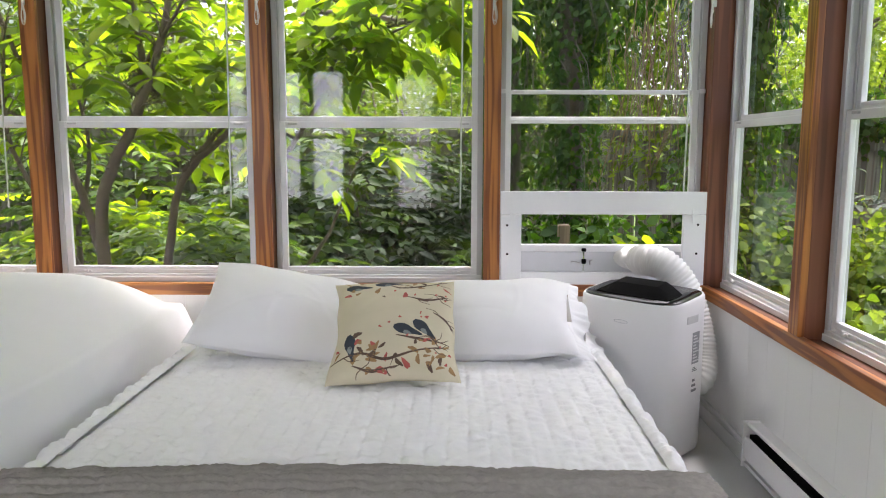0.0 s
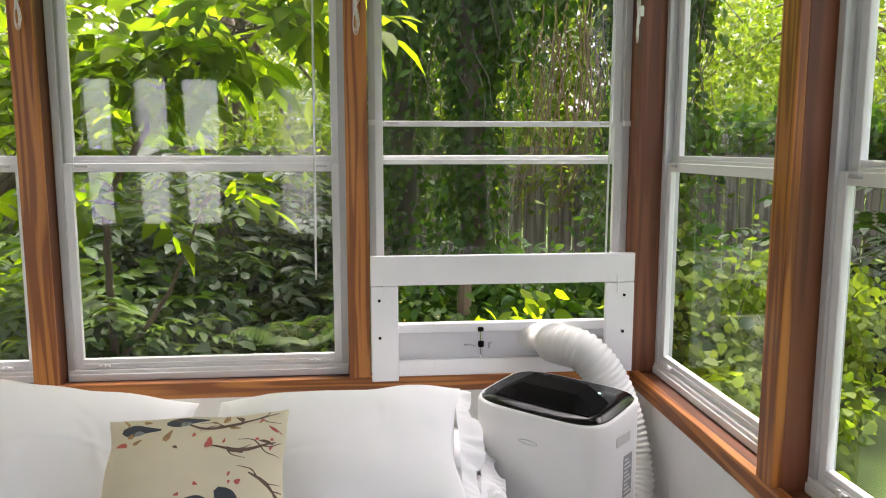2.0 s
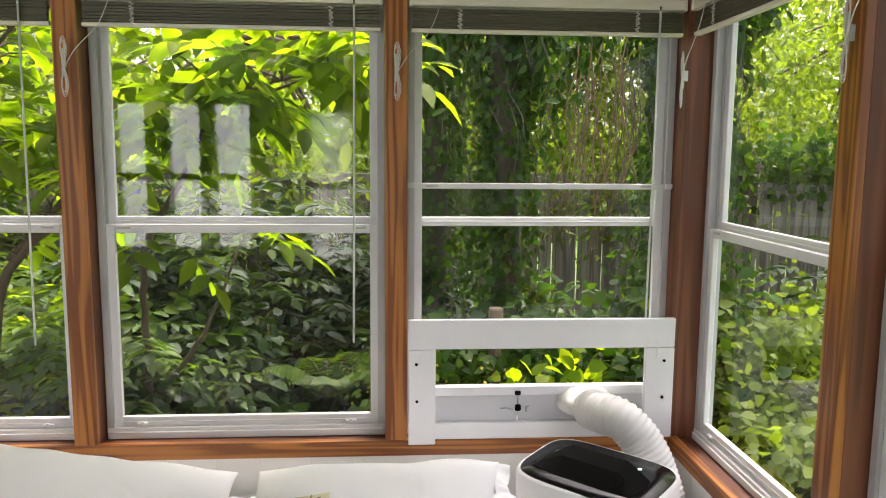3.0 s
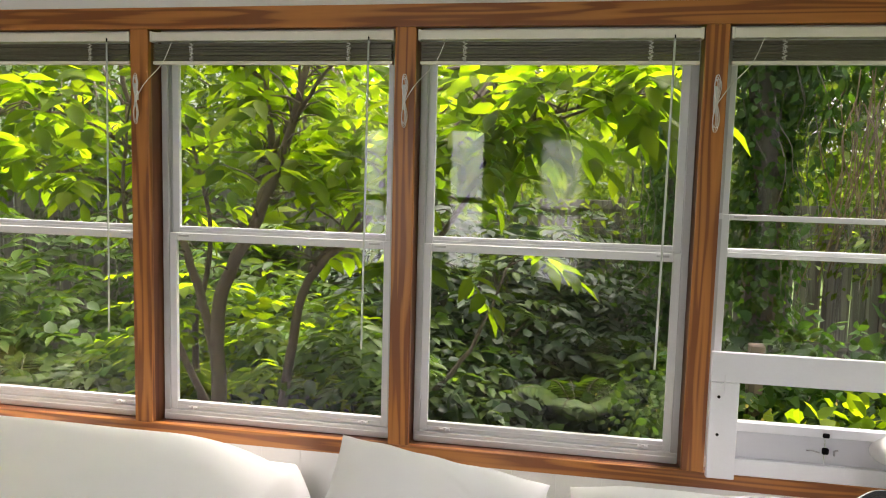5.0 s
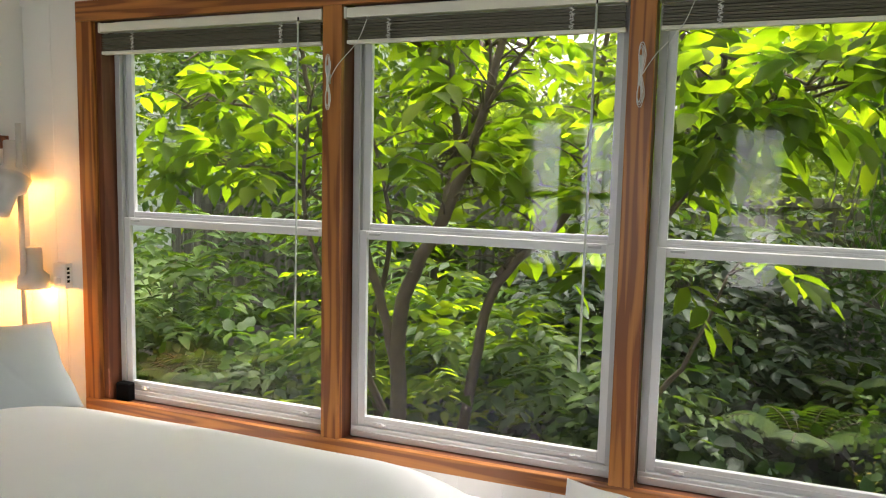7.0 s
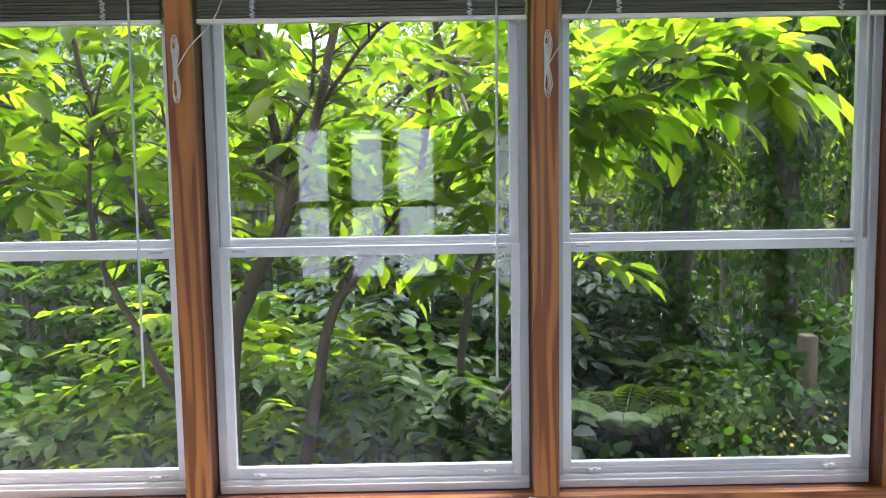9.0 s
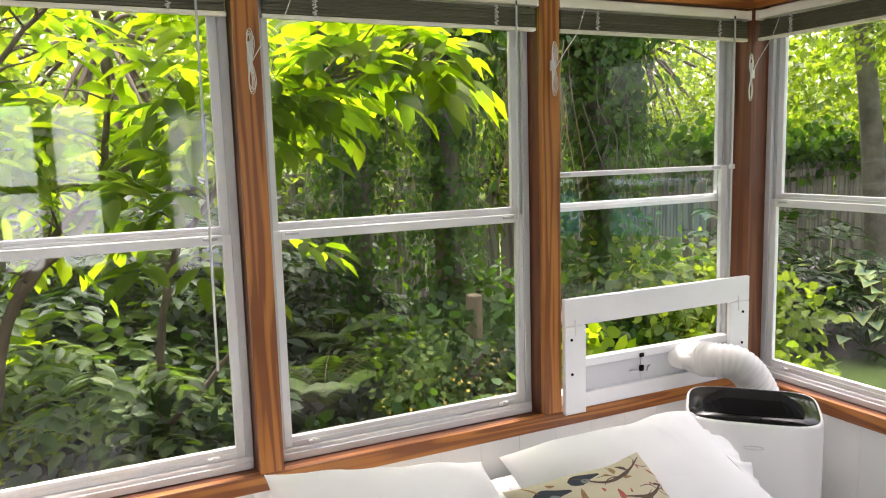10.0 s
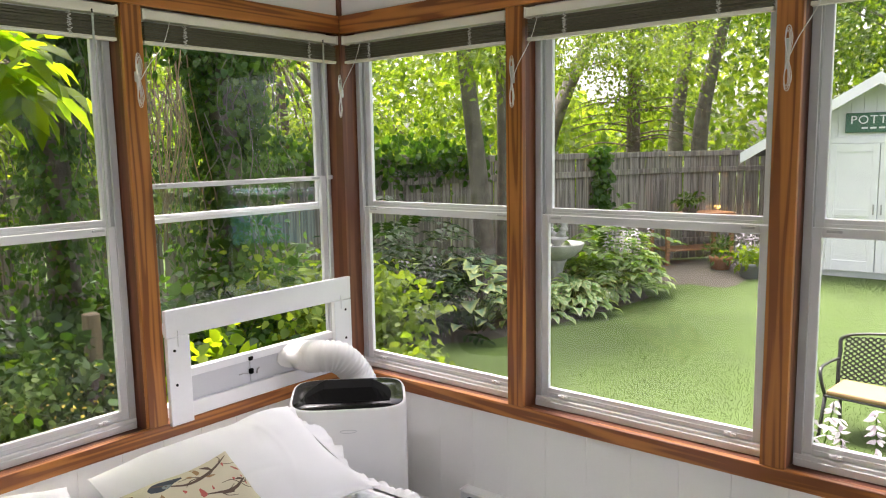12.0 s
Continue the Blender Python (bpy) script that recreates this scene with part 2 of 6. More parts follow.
IRON = surface("black_garden_iron", (0.018, 0.018, 0.018), 0.3, 0.45, 12, 90, 0.2)
CUSHION = surface("tan_seat_cushion", (0.31, 0.20, 0.10), 0.08, 0.9, 8, 300, 0.3)
POT_GREY, TERRACOTTA = surface("grey_plant_pot", (0.17, 0.17, 0.165), 0.15, 0.7), surface("terracotta_pot", (0.36, 0.15, 0.07), 0.15, 0.8)
TABLE_WOOD = wood("outdoor_table_wood", (0.34, 0.16, 0.07), (0.18, 0.08, 0.04), 0, 0.7)
POOL_BLUE = surface("turquoise_pool_wall", (0.16, 0.55, 0.60), 0.05, 0.4, 3, 50, 0.05)


# ---------------------------------------------------------------- builders
def mesh_from(name, verts, faces, material, parent=None, smooth=False, label=""):
    me = bpy.data.meshes.new(name)
    me.from_pydata([tuple(v) for v in verts], [], faces)
    me.materials.append(material)
    if smooth:
        me.polygons.foreach_set("use_smooth", [True] * len(me.polygons))
    me.update()
    ob = new(name, me)
    if parent:
        ob.parent = parent
    if label:
        ob["label"] = label
    return ob


def part(name, bm, material, parent=None, label="", smooth=False):
    me = bpy.data.meshes.new(name)
    bm.normal_update()
    bm.to_mesh(me)
    bm.free()
    me.materials.append(material)
    if smooth:
        me.polygons.foreach_set("use_smooth", [True] * len(me.polygons))
    ob = new(name, me)
    if parent:
        ob.parent = parent
    if label:
        ob["label"] = label
    return ob


def add_box(bm, x0, x1, y0, y1, z0, z1, bevel=0.002, seg=1):
    made = bmesh.ops.create_cube(bm, size=1)["verts"]
    bmesh.ops.transform(bm, verts=made, matrix=Matrix.Translation(((x0 + x1) / 2, (y0 + y1) / 2, (z0 + z1) / 2)) @ Matrix.Diagonal((x1 - x0, y1 - y0, z1 - z0, 1)))
    if bevel:
        bmesh.ops.bevel(bm, geom=list({e for v in made for e in v.link_edges}), offset=bevel, segments=seg, affect="EDGES", profile=0.6)


def box_part(name, dims, material, parent=None, bevel=0.002, label="", seg=1):
    """A box that keeps its own origin at its middle, so that its grain runs through it."""
    x0, x1, y0, y1, z0, z1 = dims
    bm = bmesh.new()
    cx, cy, cz = (x0 + x1) / 2, (y0 + y1) / 2, (z0 + z1) / 2
    add_box(bm, x0 - cx, x1 - cx, y0 - cy, y1 - cy, z0 - cz, z1 - cz, bevel, seg)
    ob = part(name, bm, material, parent, label)
    ob.location = (cx, cy, cz)
    return ob


def empty(name, m=None):
    ob = new(name)
    ob.empty_display_size = 0.1
    if m:
        ob.matrix_world = m
    return ob


def smooth_path(points, steps=8):
    """Catmull-Rom through the points."""
    p = [Vector(q) for q in points]
    p = [p[0] * 2 - p[1]] + p + [p[-1] * 2 - p[-2]]
    out = []
    for i in range(1, len(p) - 2):
        a, b, c, d = p[i - 1:i + 3]
        for k in range(steps):
            t = k / steps
            out.append(0.5 * (2 * b + (c - a) * t + (2 * a - 5 * b + 4 * c - d) * t * t + (3 * b - a - 3 * c + d) * t ** 3))
    return out + [p[-2]]


def tube(points, radii, sides=8, cap=True):
    """Vertices and faces of a tube along points, with one radius a point."""
    verts, faces = [], []
    pts = [Vector(p) for p in points]
    up = Vector((0.31, 0.17, 0.93))
    for i, p in enumerate(pts):
        t = (pts[min(i + 1, len(pts) - 1)] - pts[max(i - 1, 0)]).normalized()
        a = t.cross(up)
        a = (a if a.length > 1e-3 else t.cross(Vector((1, 0, 0)))).normalized()
        b = t.cross(a)
        up = a.cross(t) if i else up
        r = radii[i] if hasattr(radii, "__len__") else radii
        for k in range(sides):
            ang = 2 * math.pi * k / sides
            verts.append(p + (a * math.cos(ang) + b * math.sin(ang)) * r)
        if i:
            o = (i - 1) * sides
            faces += [(o + k, o + (k + 1) % sides, o + sides + (k + 1) % sides, o + sides + k) for k in range(sides)]
    if cap:
        faces += [tuple(range(sides))[::-1], tuple(range(len(verts) - sides, len(verts)))]
    return verts, faces


def tubes(name, lines, material, parent=None, sides=6, label=""):
    verts, faces = [], []
    for pts, radii in lines:
        v, f = tube(pts, radii, sides)
        o = len(verts)
        verts += v
        faces += [tuple(o + k for k in q) for q in f]
    return mesh_from(name, verts, faces, material, parent, True, label)


def lathe(profile, sides=24):
    verts = [(r * math.cos(2 * math.pi * k / sides), r * math.sin(2 * math.pi * k / sides), z) for r, z in profile for k in range(sides)]
    faces = [(i * sides + k, i * sides + (k + 1) % sides, (i + 1) * sides + (k + 1) % sides, (i + 1) * sides + k) for i in range(len(profile) - 1) for k in range(sides)]
    faces += [tuple(range(sides))[::-1], tuple(range(len(verts) - sides, len(verts)))]
    return verts, faces


def ripple(x, y, seed, octaves=((3, 1.0), (7, 0.5), (15, 0.25))):
    """A smooth random relief for arrays of places."""
    rng = np.random.RandomState(seed)
    out = np.zeros_like(x)
    for f, a in octaves:
        for _ in range(4):
            ang, ph, k = rng.uniform(0, 6.283), rng.uniform(0, 6.283), f * rng.uniform(0.7, 1.3)
            out += a * 0.4 * np.sin(k * (x * math.cos(ang) + y * math.sin(ang)) + ph + 1.3 * np.sin(k * 0.6 * (y * math.cos(ang) - x * math.sin(ang)) + ph * 2))
    return out


def grid_mesh(name, X, Y, Z, material, parent=None, label="", closed=False):
    h, w = X.shape
    verts = np.stack([X, Y, Z], -1).reshape(-1, 3)
    faces = [(j * w + i, j * w + i + 1, (j + 1) * w + i + 1, (j + 1) * w + i) for j in range(h - 1) for i in range(w - 1)]
    return mesh_from(name, verts.tolist(), faces, material, parent, True, label)


# leaves: blade along x, folded on its midrib and bent
LEAFLET = (np.array([(0, 0, 0), (0.28, 0.19, 0.04), (0.28, 0, -0.02), (0.28, -0.19, 0.04), (0.62, 0.19, 0.01), (0.62, 0, -0.06), (0.62, -0.19, 0.01), (1, 0, -0.16)]),
           [(0, 2, 1), (0, 3, 2), (1, 2, 5, 4), (2, 3, 6, 5), (4, 5, 7), (5, 6, 7)])
BROAD = (np.array([(0, 0, 0), (0.2, 0.36, 0.05), (0.25, 0, -0.02), (0.2, -0.36, 0.05), (0.6, 0.34, 0.0), (0.6, 0, -0.06), (0.6, -0.34, 0.0), (1, 0, -0.18)]), LEAFLET[1])
SIMPLE = (np.array([(0, 0, 0), (0.45, 0.26, 0.03), (0.5, 0, -0.04), (0.45, -0.26, 0.03), (1, 0, -0.12)]), [(0, 2, 1), (0, 3, 2), (1, 2, 4), (2, 3, 4)])
BLADE = (np.array([(0, 0.10, 0), (0, -0.10, 0), (0.6, 0, 0.02), (1, 0, -0.1)]), [(0, 1, 2), (0, 2, 3)])


def unit(v):
    return v / np.maximum(np.linalg.norm(v, axis=-1, keepdims=True), 1e-6)


def leaves(name, place, along, face, size, template, material, parent=None, rim=None, label=""):
    """One mesh of many blades: where each is fixed, the way it points, the way it faces, and its length."""
    shape, polys = template
    u = unit(along)
    v = unit(np.cross(face, u))
    n = np.cross(u, v)
    pts = place[:, None, :] + size[:, None, None] * (shape[None, :, 0:1] * u[:, None, :] + shape[None, :, 1:2] * v[:, None, :] + shape[None, :, 2:3] * n[:, None, :])
    count, k = len(place), len(shape)
    loops = np.concatenate([np.array(p) for p in polys])
    sizes = np.array([len(p) for p in polys])
    me = bpy.data.meshes.new(name)
    me.vertices.add(count * k)
    me.vertices.foreach_set("co", pts.reshape(-1).astype(np.float32))
    all_loops = (np.arange(count)[:, None] * k + loops[None, :]).reshape(-1)
    me.loops.add(len(all_loops))
    me.loops.foreach_set("vertex_index", all_loops.astype(np.int32))
    tot = np.tile(sizes, count)
    me.polygons.add(len(tot))
    me.polygons.foreach_set("loop_start", np.concatenate([[0], np.cumsum(tot)[:-1]]).astype(np.int32))
    me.polygons.foreach_set("loop_total", tot.astype(np.int32))
    me.polygons.foreach_set("use_smooth", np.ones(len(tot), dtype=bool))
    if rim is not None:
        at = me.attributes.new("rim", "FLOAT", "POINT")
        at.data.foreach_set("value", np.tile(np.array(rim, dtype=np.float32), count))
    me.update(calc_edges=True)
    me.materials.append(material)
    ob = new(name, me)
    if parent:
        ob.parent = parent
    if label:
        ob["label"] = label
    return ob


def scatter(rng, n, lo, hi, flat=0.5, droop=0.3):
    """Places in a box with random leaf directions."""
    p = rng.uniform(lo, hi, (n, 3))
    a = rng.normal(0, 1, (n, 3))
    a[:, 2] = a[:, 2] * 0.5 - droop
    f = rng.normal(0, flat, (n, 3))
    f[:, 2] += 1.0
    return p, a, f


def clumps(rng, n, centres, spread, flat=0.6, droop=0.3):
    c = centres[rng.randint(0, len(centres), n)]
    off = rng.normal(0, 1, (n, 3)) * np.array(spread)
    a = unit(off) + rng.normal(0, 0.6, (n, 3))
    a[:, 2] -= droop
    f = rng.normal(0, flat, (n, 3)) + unit(off) * 0.5
    f[:, 2] += 0.8
    return c + off, a, f


def compound(rng, bases, ways, pairs, length, leaflet):
    """Pinnate leaves: pairs of leaflets along a drooping stalk, and one at the end."""
    P, A, Fv, S = [], [], [], []
    for b, w in zip(bases, ways):
        w = w / np.linalg.norm(w)
        side = np.cross(w, (0, 0, 1.0))
        side /= max(np.linalg.norm(side), 1e-3)
        nrm = np.cross(side, w)
        L = length * rng.uniform(0.7, 1.2)
        for k in range(pairs):
            t = (k + 1) / (pairs + 0.6)
            q = b + w * L * t + np.array((0, 0, -0.25)) * L * t * t
            for sgn in (-1, 1):
                P.append(q)
                A.append(w * 0.55 + side * sgn + np.array((0, 0, rng.uniform(-0.75, -0.1))))
                Fv.append(nrm + rng.normal(0, 0.25, 3))
                S.append(leaflet * rng.uniform(0.75, 1.2))
        P.append(b + w * L + np.array((0, 0, -0.25)) * L)
        A.append(w + np.array((0, 0, -0.5)))
        Fv.append(nrm + rng.normal(0, 0.2, 3))
        S.append(leaflet * rng.uniform(0.9, 1.3))
    return np.array(P), np.array(A), np.array(Fv), np.array(S)

# ---------------------------------------------------------------- the room
# North wall's trim face stands at y = 4.0, the east wall's at x = 1.725; both are rows of sash windows.
NORTH, EAST = pose(0, 4.0, 0), pose(1.745, 4.0, 0, 0, 0, -90)
RAIL, HEAD, MEET = 0.700, 2.425, 1.577
WEST_X, BACK_Y, CEIL_Z = -3.40, -1.20, 2.72


def structure(ob, label="", category=""):
    return tagged(ob, label, category, "", "structure")


def room_shell():
    structure(box_part("floor", (WEST_X, 1.88, BACK_Y, 4.14, -0.12, 0.0), FLOOR_PAINT, bevel=0), "pale grey painted board floor", "floor")
    structure(box_part("ceiling", (WEST_X - 0.1, 1.9, BACK_Y - 0.1, 4.2, CEIL_Z, CEIL_Z + 0.1), CEILING_PAINT, bevel=0), "white painted ceiling", "ceiling")
    # north wall: panelled apron, band above the windows, and the piece by the west corner
    structure(box_part("wall_north", (WEST_X, 1.76, 4.03, 4.17, 0.0, 0.635), WALL_PAINT, bevel=0), "white panelled wall below the windows", "wall")
    structure(box_part("wall_north_top", (WEST_X, 1.76, 4.02, 4.17, 2.515, CEIL_Z), WALL_PAINT, bevel=0), "white wall band above the windows", "wall")
    structure(box_part("wall_north_corner", (WEST_X, -3.04, 4.03, 4.17, 0.635, 2.515), WALL_PAINT, bevel=0), "white panelled wall by the lamp", "wall")
    structure(box_part("wall_east", (1.775, 1.90, BACK_Y, 4.03, 0.0, 0.635), WALL_PAINT, bevel=0), "white panelled wall below the side windows", "wall")
    structure(box_part("wall_east_top", (1.765, 1.90, BACK_Y, 4.02, 2.515, CEIL_Z), WALL_PAINT, bevel=0), "white wall band above the side windows", "wall")
    structure(box_part("wall_east_rear", (1.765, 1.90, BACK_Y, -0.42, 0.635, 2.515), WALL_PAINT, bevel=0), "plain white wall", "wall")
    structure(box_part("wall_west", (WEST_X - 0.12, WEST_X, BACK_Y, 4.17, 0.0, CEIL_Z), WALL_PAINT, bevel=0), "white panelled wall", "wall")


def panel_rows():
    """Upright boards with narrow joints, proud of the wall behind them."""
    rows = [(NORTH, -3.38, 1.76, 0.1836, 0.002, 0.634, "wall_north"), (EAST, 0.0, 4.4, 0.200, 0.002, 0.634, "wall_east"), (NORTH, -3.38, -3.042, 0.169, 0.636, 2.514, "wall_north_corner")]
    for m, a, b, step, z0, z1, host in rows:
        wall = bpy.data.objects[host]
        n = int(round((b - a) / step))
        bm = bmesh.new()
        add_box(bm, -step / 2 + 0.0003, step / 2 - 0.0003, 0.0, 0.012, z0, z1, 0.0009)
        first = part("wall_panel", bm, WALL_PAINT)
        for k in range(n):
            ob = first if k == 0 else new("wall_panel", first.data)
            ob.parent = wall
            ob.matrix_world = m @ pose(a + step * (k + 0.5), 0.017, 0)
            ob.matrix_parent_inverse = Matrix.Translation(wall.location).inverted()


room_shell()
panel_rows()


def trim_piece(m, dims, material, label, name="trim", bevel=0.004):
    ob = box_part(name, dims, material, None, bevel, label, 2)
    ob.matrix_world = m @ ob.matrix_basis
    return structure(ob, label, "window trim")


POST = "orange-brown stained wooden window post"
for a, b in ((-3.04, -2.95), (-1.772, -1.688), (-0.602, -0.515), (0.593, 0.679)):
    trim_piece(NORTH, (a, b, 0.0, 0.028, RAIL, HEAD), WOOD_Z, POST)
    trim_piece(NORTH, (a + (0.03 if a < -2.9 else 0.004), b + (0.028 if a < -2.9 else -0.004), 0.028, 0.15, RAIL - 0.03, HEAD), JAMB_Z, "dark reddish-brown wooden window jamb")
for a, b in ((1.012, 1.095), (2.100, 2.185), (3.20, 3.285), (4.35, 4.43)):
    trim_piece(EAST, (a, b, 0.0, 0.028, RAIL, HEAD), WOOD_Z, POST)
    trim_piece(EAST, (a + 0.004, b - 0.004, 0.028, 0.15, RAIL - 0.03, HEAD), JAMB_Z, "dark reddish-brown wooden window jamb")
trim_piece(NORTH, (1.745, 1.90, 0.0, 0.17, 0.0, CEIL_Z), JAMB_Z, "dark reddish-brown wooden corner post")
trim_piece(NORTH, (-3.04, 1.743, -0.001, 0.03, 0.636, RAIL), WOOD_X, "orange-brown stained wooden sill rail")
trim_piece(EAST, (0.0, 4.43, -0.001, 0.03, 0.636, RAIL), WOOD_X, "orange-brown stained wooden sill rail")
trim_piece(NORTH, (-3.04, 1.743, -0.001, 0.03, HEAD, 2.514), WOOD_X, "orange-brown stained wooden head trim")
trim_piece(EAST, (0.0, 4.43, -0.001, 0.03, HEAD, 2.514), WOOD_X, "orange-brown stained wooden head trim")
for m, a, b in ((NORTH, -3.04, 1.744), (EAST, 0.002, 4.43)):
    trim_piece(m, (a, b, 0.030, 0.17, 0.636, RAIL - 0.012), JAMB_X, "dark reddish-brown wooden window sill")
    trim_piece(m, (a, b, 0.030, 0.17, HEAD + 0.012, 2.514), JAMB_X, "dark reddish-brown wooden window head")


def window_unit(m, a, b, number, raised=False):
    """A white aluminium double-hung window: tracks, two sashes, panes, latches."""
    w = empty(f"window_{number}", m @ pose(a, 0, 0))
    structure(w, "white aluminium double-hung window with a raised lower sash" if raised else "closed white aluminium double-hung sash window", "window")
    W = b - a
    z0, z1 = RAIL - 0.012, HEAD + 0.012
    bm = bmesh.new()
    for x0, x1 in ((0.002, 0.030), (W - 0.030, W - 0.002)):
        add_box(bm, x0, x1, 0.100, 0.112, z0, z1, 0.0015)
        add_box(bm, x0 + (0 if x0 < W / 2 else 0.012), x1 - (0.012 if x0 < W / 2 else 0), 0.112, 0.136, z0, z1, 0.0015)
        add_box(bm, x0, x1, 0.136, 0.143, z0, z1, 0.0015)
        add_box(bm, x0 + (0 if x0 < W / 2 else 0.012), x1 - (0.012 if x0 < W / 2 else 0), 0.143, 0.168, z0, z1, 0.0015)
    part("side_track", bm, ALU_GREY, w)
    bm = bmesh.new()
    add_box(bm, 0.002, W - 0.002, 0.098, 0.168, z0, z0 + 0.046, 0.003)
    add_box(bm, 0.006, W - 0.006, 0.090, 0.098, z0 + 0.002, z0 + 0.030, 0.002)
    part("window_sill", bm, ALU, w)
    bm = bmesh.new()
    add_box(bm, 0.002, W - 0.002, 0.100, 0.168, z1 - 0.04, z1, 0.002)
    part("frame_head", bm, ALU, w)

    def sash(name, y0, y1, zb, zt, bottom, top):
        e = 0.026
        bm = bmesh.new()
        add_box(bm, e, e + 0.034, y0, y1, zb, zt, 0.002)
        add_box(bm, W - e - 0.034, W - e, y0, y1, zb, zt, 0.002)
        add_box(bm, e + 0.034, W - e - 0.034, y0 + 0.0005, y1, zb, zb + bottom, 0.002)
        add_box(bm, e + 0.034, W - e - 0.034, y0 + 0.0005, y1, zt - top, zt, 0.002)
        add_box(bm, e + 0.03, W - e - 0.03, y0 - 0.005, y0, zb + bottom * 0.45, zb + bottom * 0.55, 0.001)
        s = part(name, bm, ALU, w)
        ym = (y0 + y1) / 2
        g = mesh_from("pane", [(e + 0.03, ym, zb + bottom - 0.004), (W - e - 0.03, ym, zb + bottom - 0.004), (W - e - 0.03, ym, zt - top + 0.004), (e + 0.03, ym, zt - top + 0.004)], [(0, 1, 2, 3)], GLASS, s)
        g.visible_shadow = False
        return s

    if raised:
        low = sash("lower_sash", 0.112, 0.135, 1.06, 1.714, 0.045, 0.022)
    else:
        low = sash("lower_sash", 0.112, 0.135, z0 + 0.046, MEET - 0.028, 0.040, 0.034)
    up = sash("upper_sash", 0.143, 0.166, MEET - 0.036, z1 - 0.04, 0.036, 0.03)
    for x in (0.14, W - 0.14):
        bm = bmesh.new()
        zz = 1.060 + 0.02 if raised else z0 + 0.052
        add_box(bm, x - 0.022, x + 0.022, 0.100, 0.111, zz, zz + 0.012, 0.002)
        add_box(bm, x - 0.006, x + 0.006, 0.094, 0.101, zz + 0.002, zz + 0.018, 0.001)
        part("sash_latch", bm, ALU, low)
    for x in (0.10, W - 0.10):
        bm = bmesh.new()
        add_box(bm, x - 0.025, x + 0.025, 0.104, 0.1115, (1.70 if raised else MEET - 0.044), (1.712 if raised else MEET - 0.034), 0.002)
        part("tilt_latch", bm, ALU_GREY, low)
    if raised:
        for x in (0.016, W - 0.016):
            bm = bmesh.new()
            add_box(bm, x - 0.014, x + 0.014, 0.085, 0.100, 1.695, 1.717, 0.002)
            part("sash_stop", bm, ALU, w)
    return w


NORTH_OPEN = [(-2.92, -1.772), (-1.688, -0.602), (-0.515, 0.593), (0.679, 1.745)]
EAST_OPEN = [(0.0, 1.012), (1.095, 2.100), (2.185, 3.20), (3.285, 4.35)]
for k, (a, b) in enumerate(NORTH_OPEN):
    window_unit(NORTH, a, b, k + 1, raised=(k == 3))
for k, (a, b) in enumerate(EAST_OPEN):
    window_unit(EAST, a, b, k + 5)


def mini_blind(m, a, b, wanded=True):
    """A raised mini blind: head rail, stack of slats, bottom rail, two ladder strings, a wand."""
    t = empty("mini_blind", m @ pose((a + b) / 2, 0.028, 0))
    tagged(t, "raised almond mini blind, slats coloured as in shade, below cream head rail", "blind", "window blinds")
    h = (b - a) / 2 - 0.006
    bm = bmesh.new()
    add_box(bm, -h, h, -0.022, 0.022, 2.376, 2.413, 0.003, 2)
    add_box(bm, -h, -h + 0.012, -0.025, 0.025, 2.372, 2.416, 0.002)
    add_box(bm, h - 0.012, h, -0.025, 0.025, 2.372, 2.416, 0.002)
    part("head_rail", bm, CREAM, t)
    # Stacked slats, far darker than the rail: their shade is in the material.
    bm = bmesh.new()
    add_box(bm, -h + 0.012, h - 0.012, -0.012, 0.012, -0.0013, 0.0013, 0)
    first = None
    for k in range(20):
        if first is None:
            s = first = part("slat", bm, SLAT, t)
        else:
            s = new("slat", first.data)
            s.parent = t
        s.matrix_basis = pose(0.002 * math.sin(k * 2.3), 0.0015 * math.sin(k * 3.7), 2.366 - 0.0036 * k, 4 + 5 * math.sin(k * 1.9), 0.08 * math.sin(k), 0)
    bm = bmesh.new()
    add_box(bm, -h + 0.008, h - 0.008, -0.014, 0.014, 2.279, 2.293, 0.003, 2)
    part("bottom_rail", bm, CREAM, t)
    for x in (-h + 0.19, h - 0.19):
        pts = [(x + 0.010 * math.sin(k * 2.4), -0.0165 - 0.003 * (k % 2), 2.372 - 0.0045 * k) for k in range(20)]
        pts2 = [(x + 0.009 * math.cos(k * 1.7 + 1), -0.018 - 0.003 * (k % 3), 2.372 - 0.0045 * k) for k in range(20)]
        tubes("ladder_string", [(pts, 0.0022), (pts2, 0.0018)], CORD, t, 5)
    if not wanded:
        return t
    x = h - 0.105
    wand = tubes("wand", [([(x, -0.026, 2.372), (x - 0.004, -0.028, 1.75), (x - 0.010, -0.030, 1.10)], 0.0045)], CLEAR, t, 6, "clear plastic tilt wand")
    tubes("wand_hook", [([(x, -0.012, 2.380), (x, -0.026, 2.386), (x, -0.026, 2.366)], 0.003)], BLACK, t, 5)
    return t


for a, b in NORTH_OPEN:
    mini_blind(NORTH, a, b)
for a, b in EAST_OPEN[:3]:
    mini_blind(EAST, a, b, False)


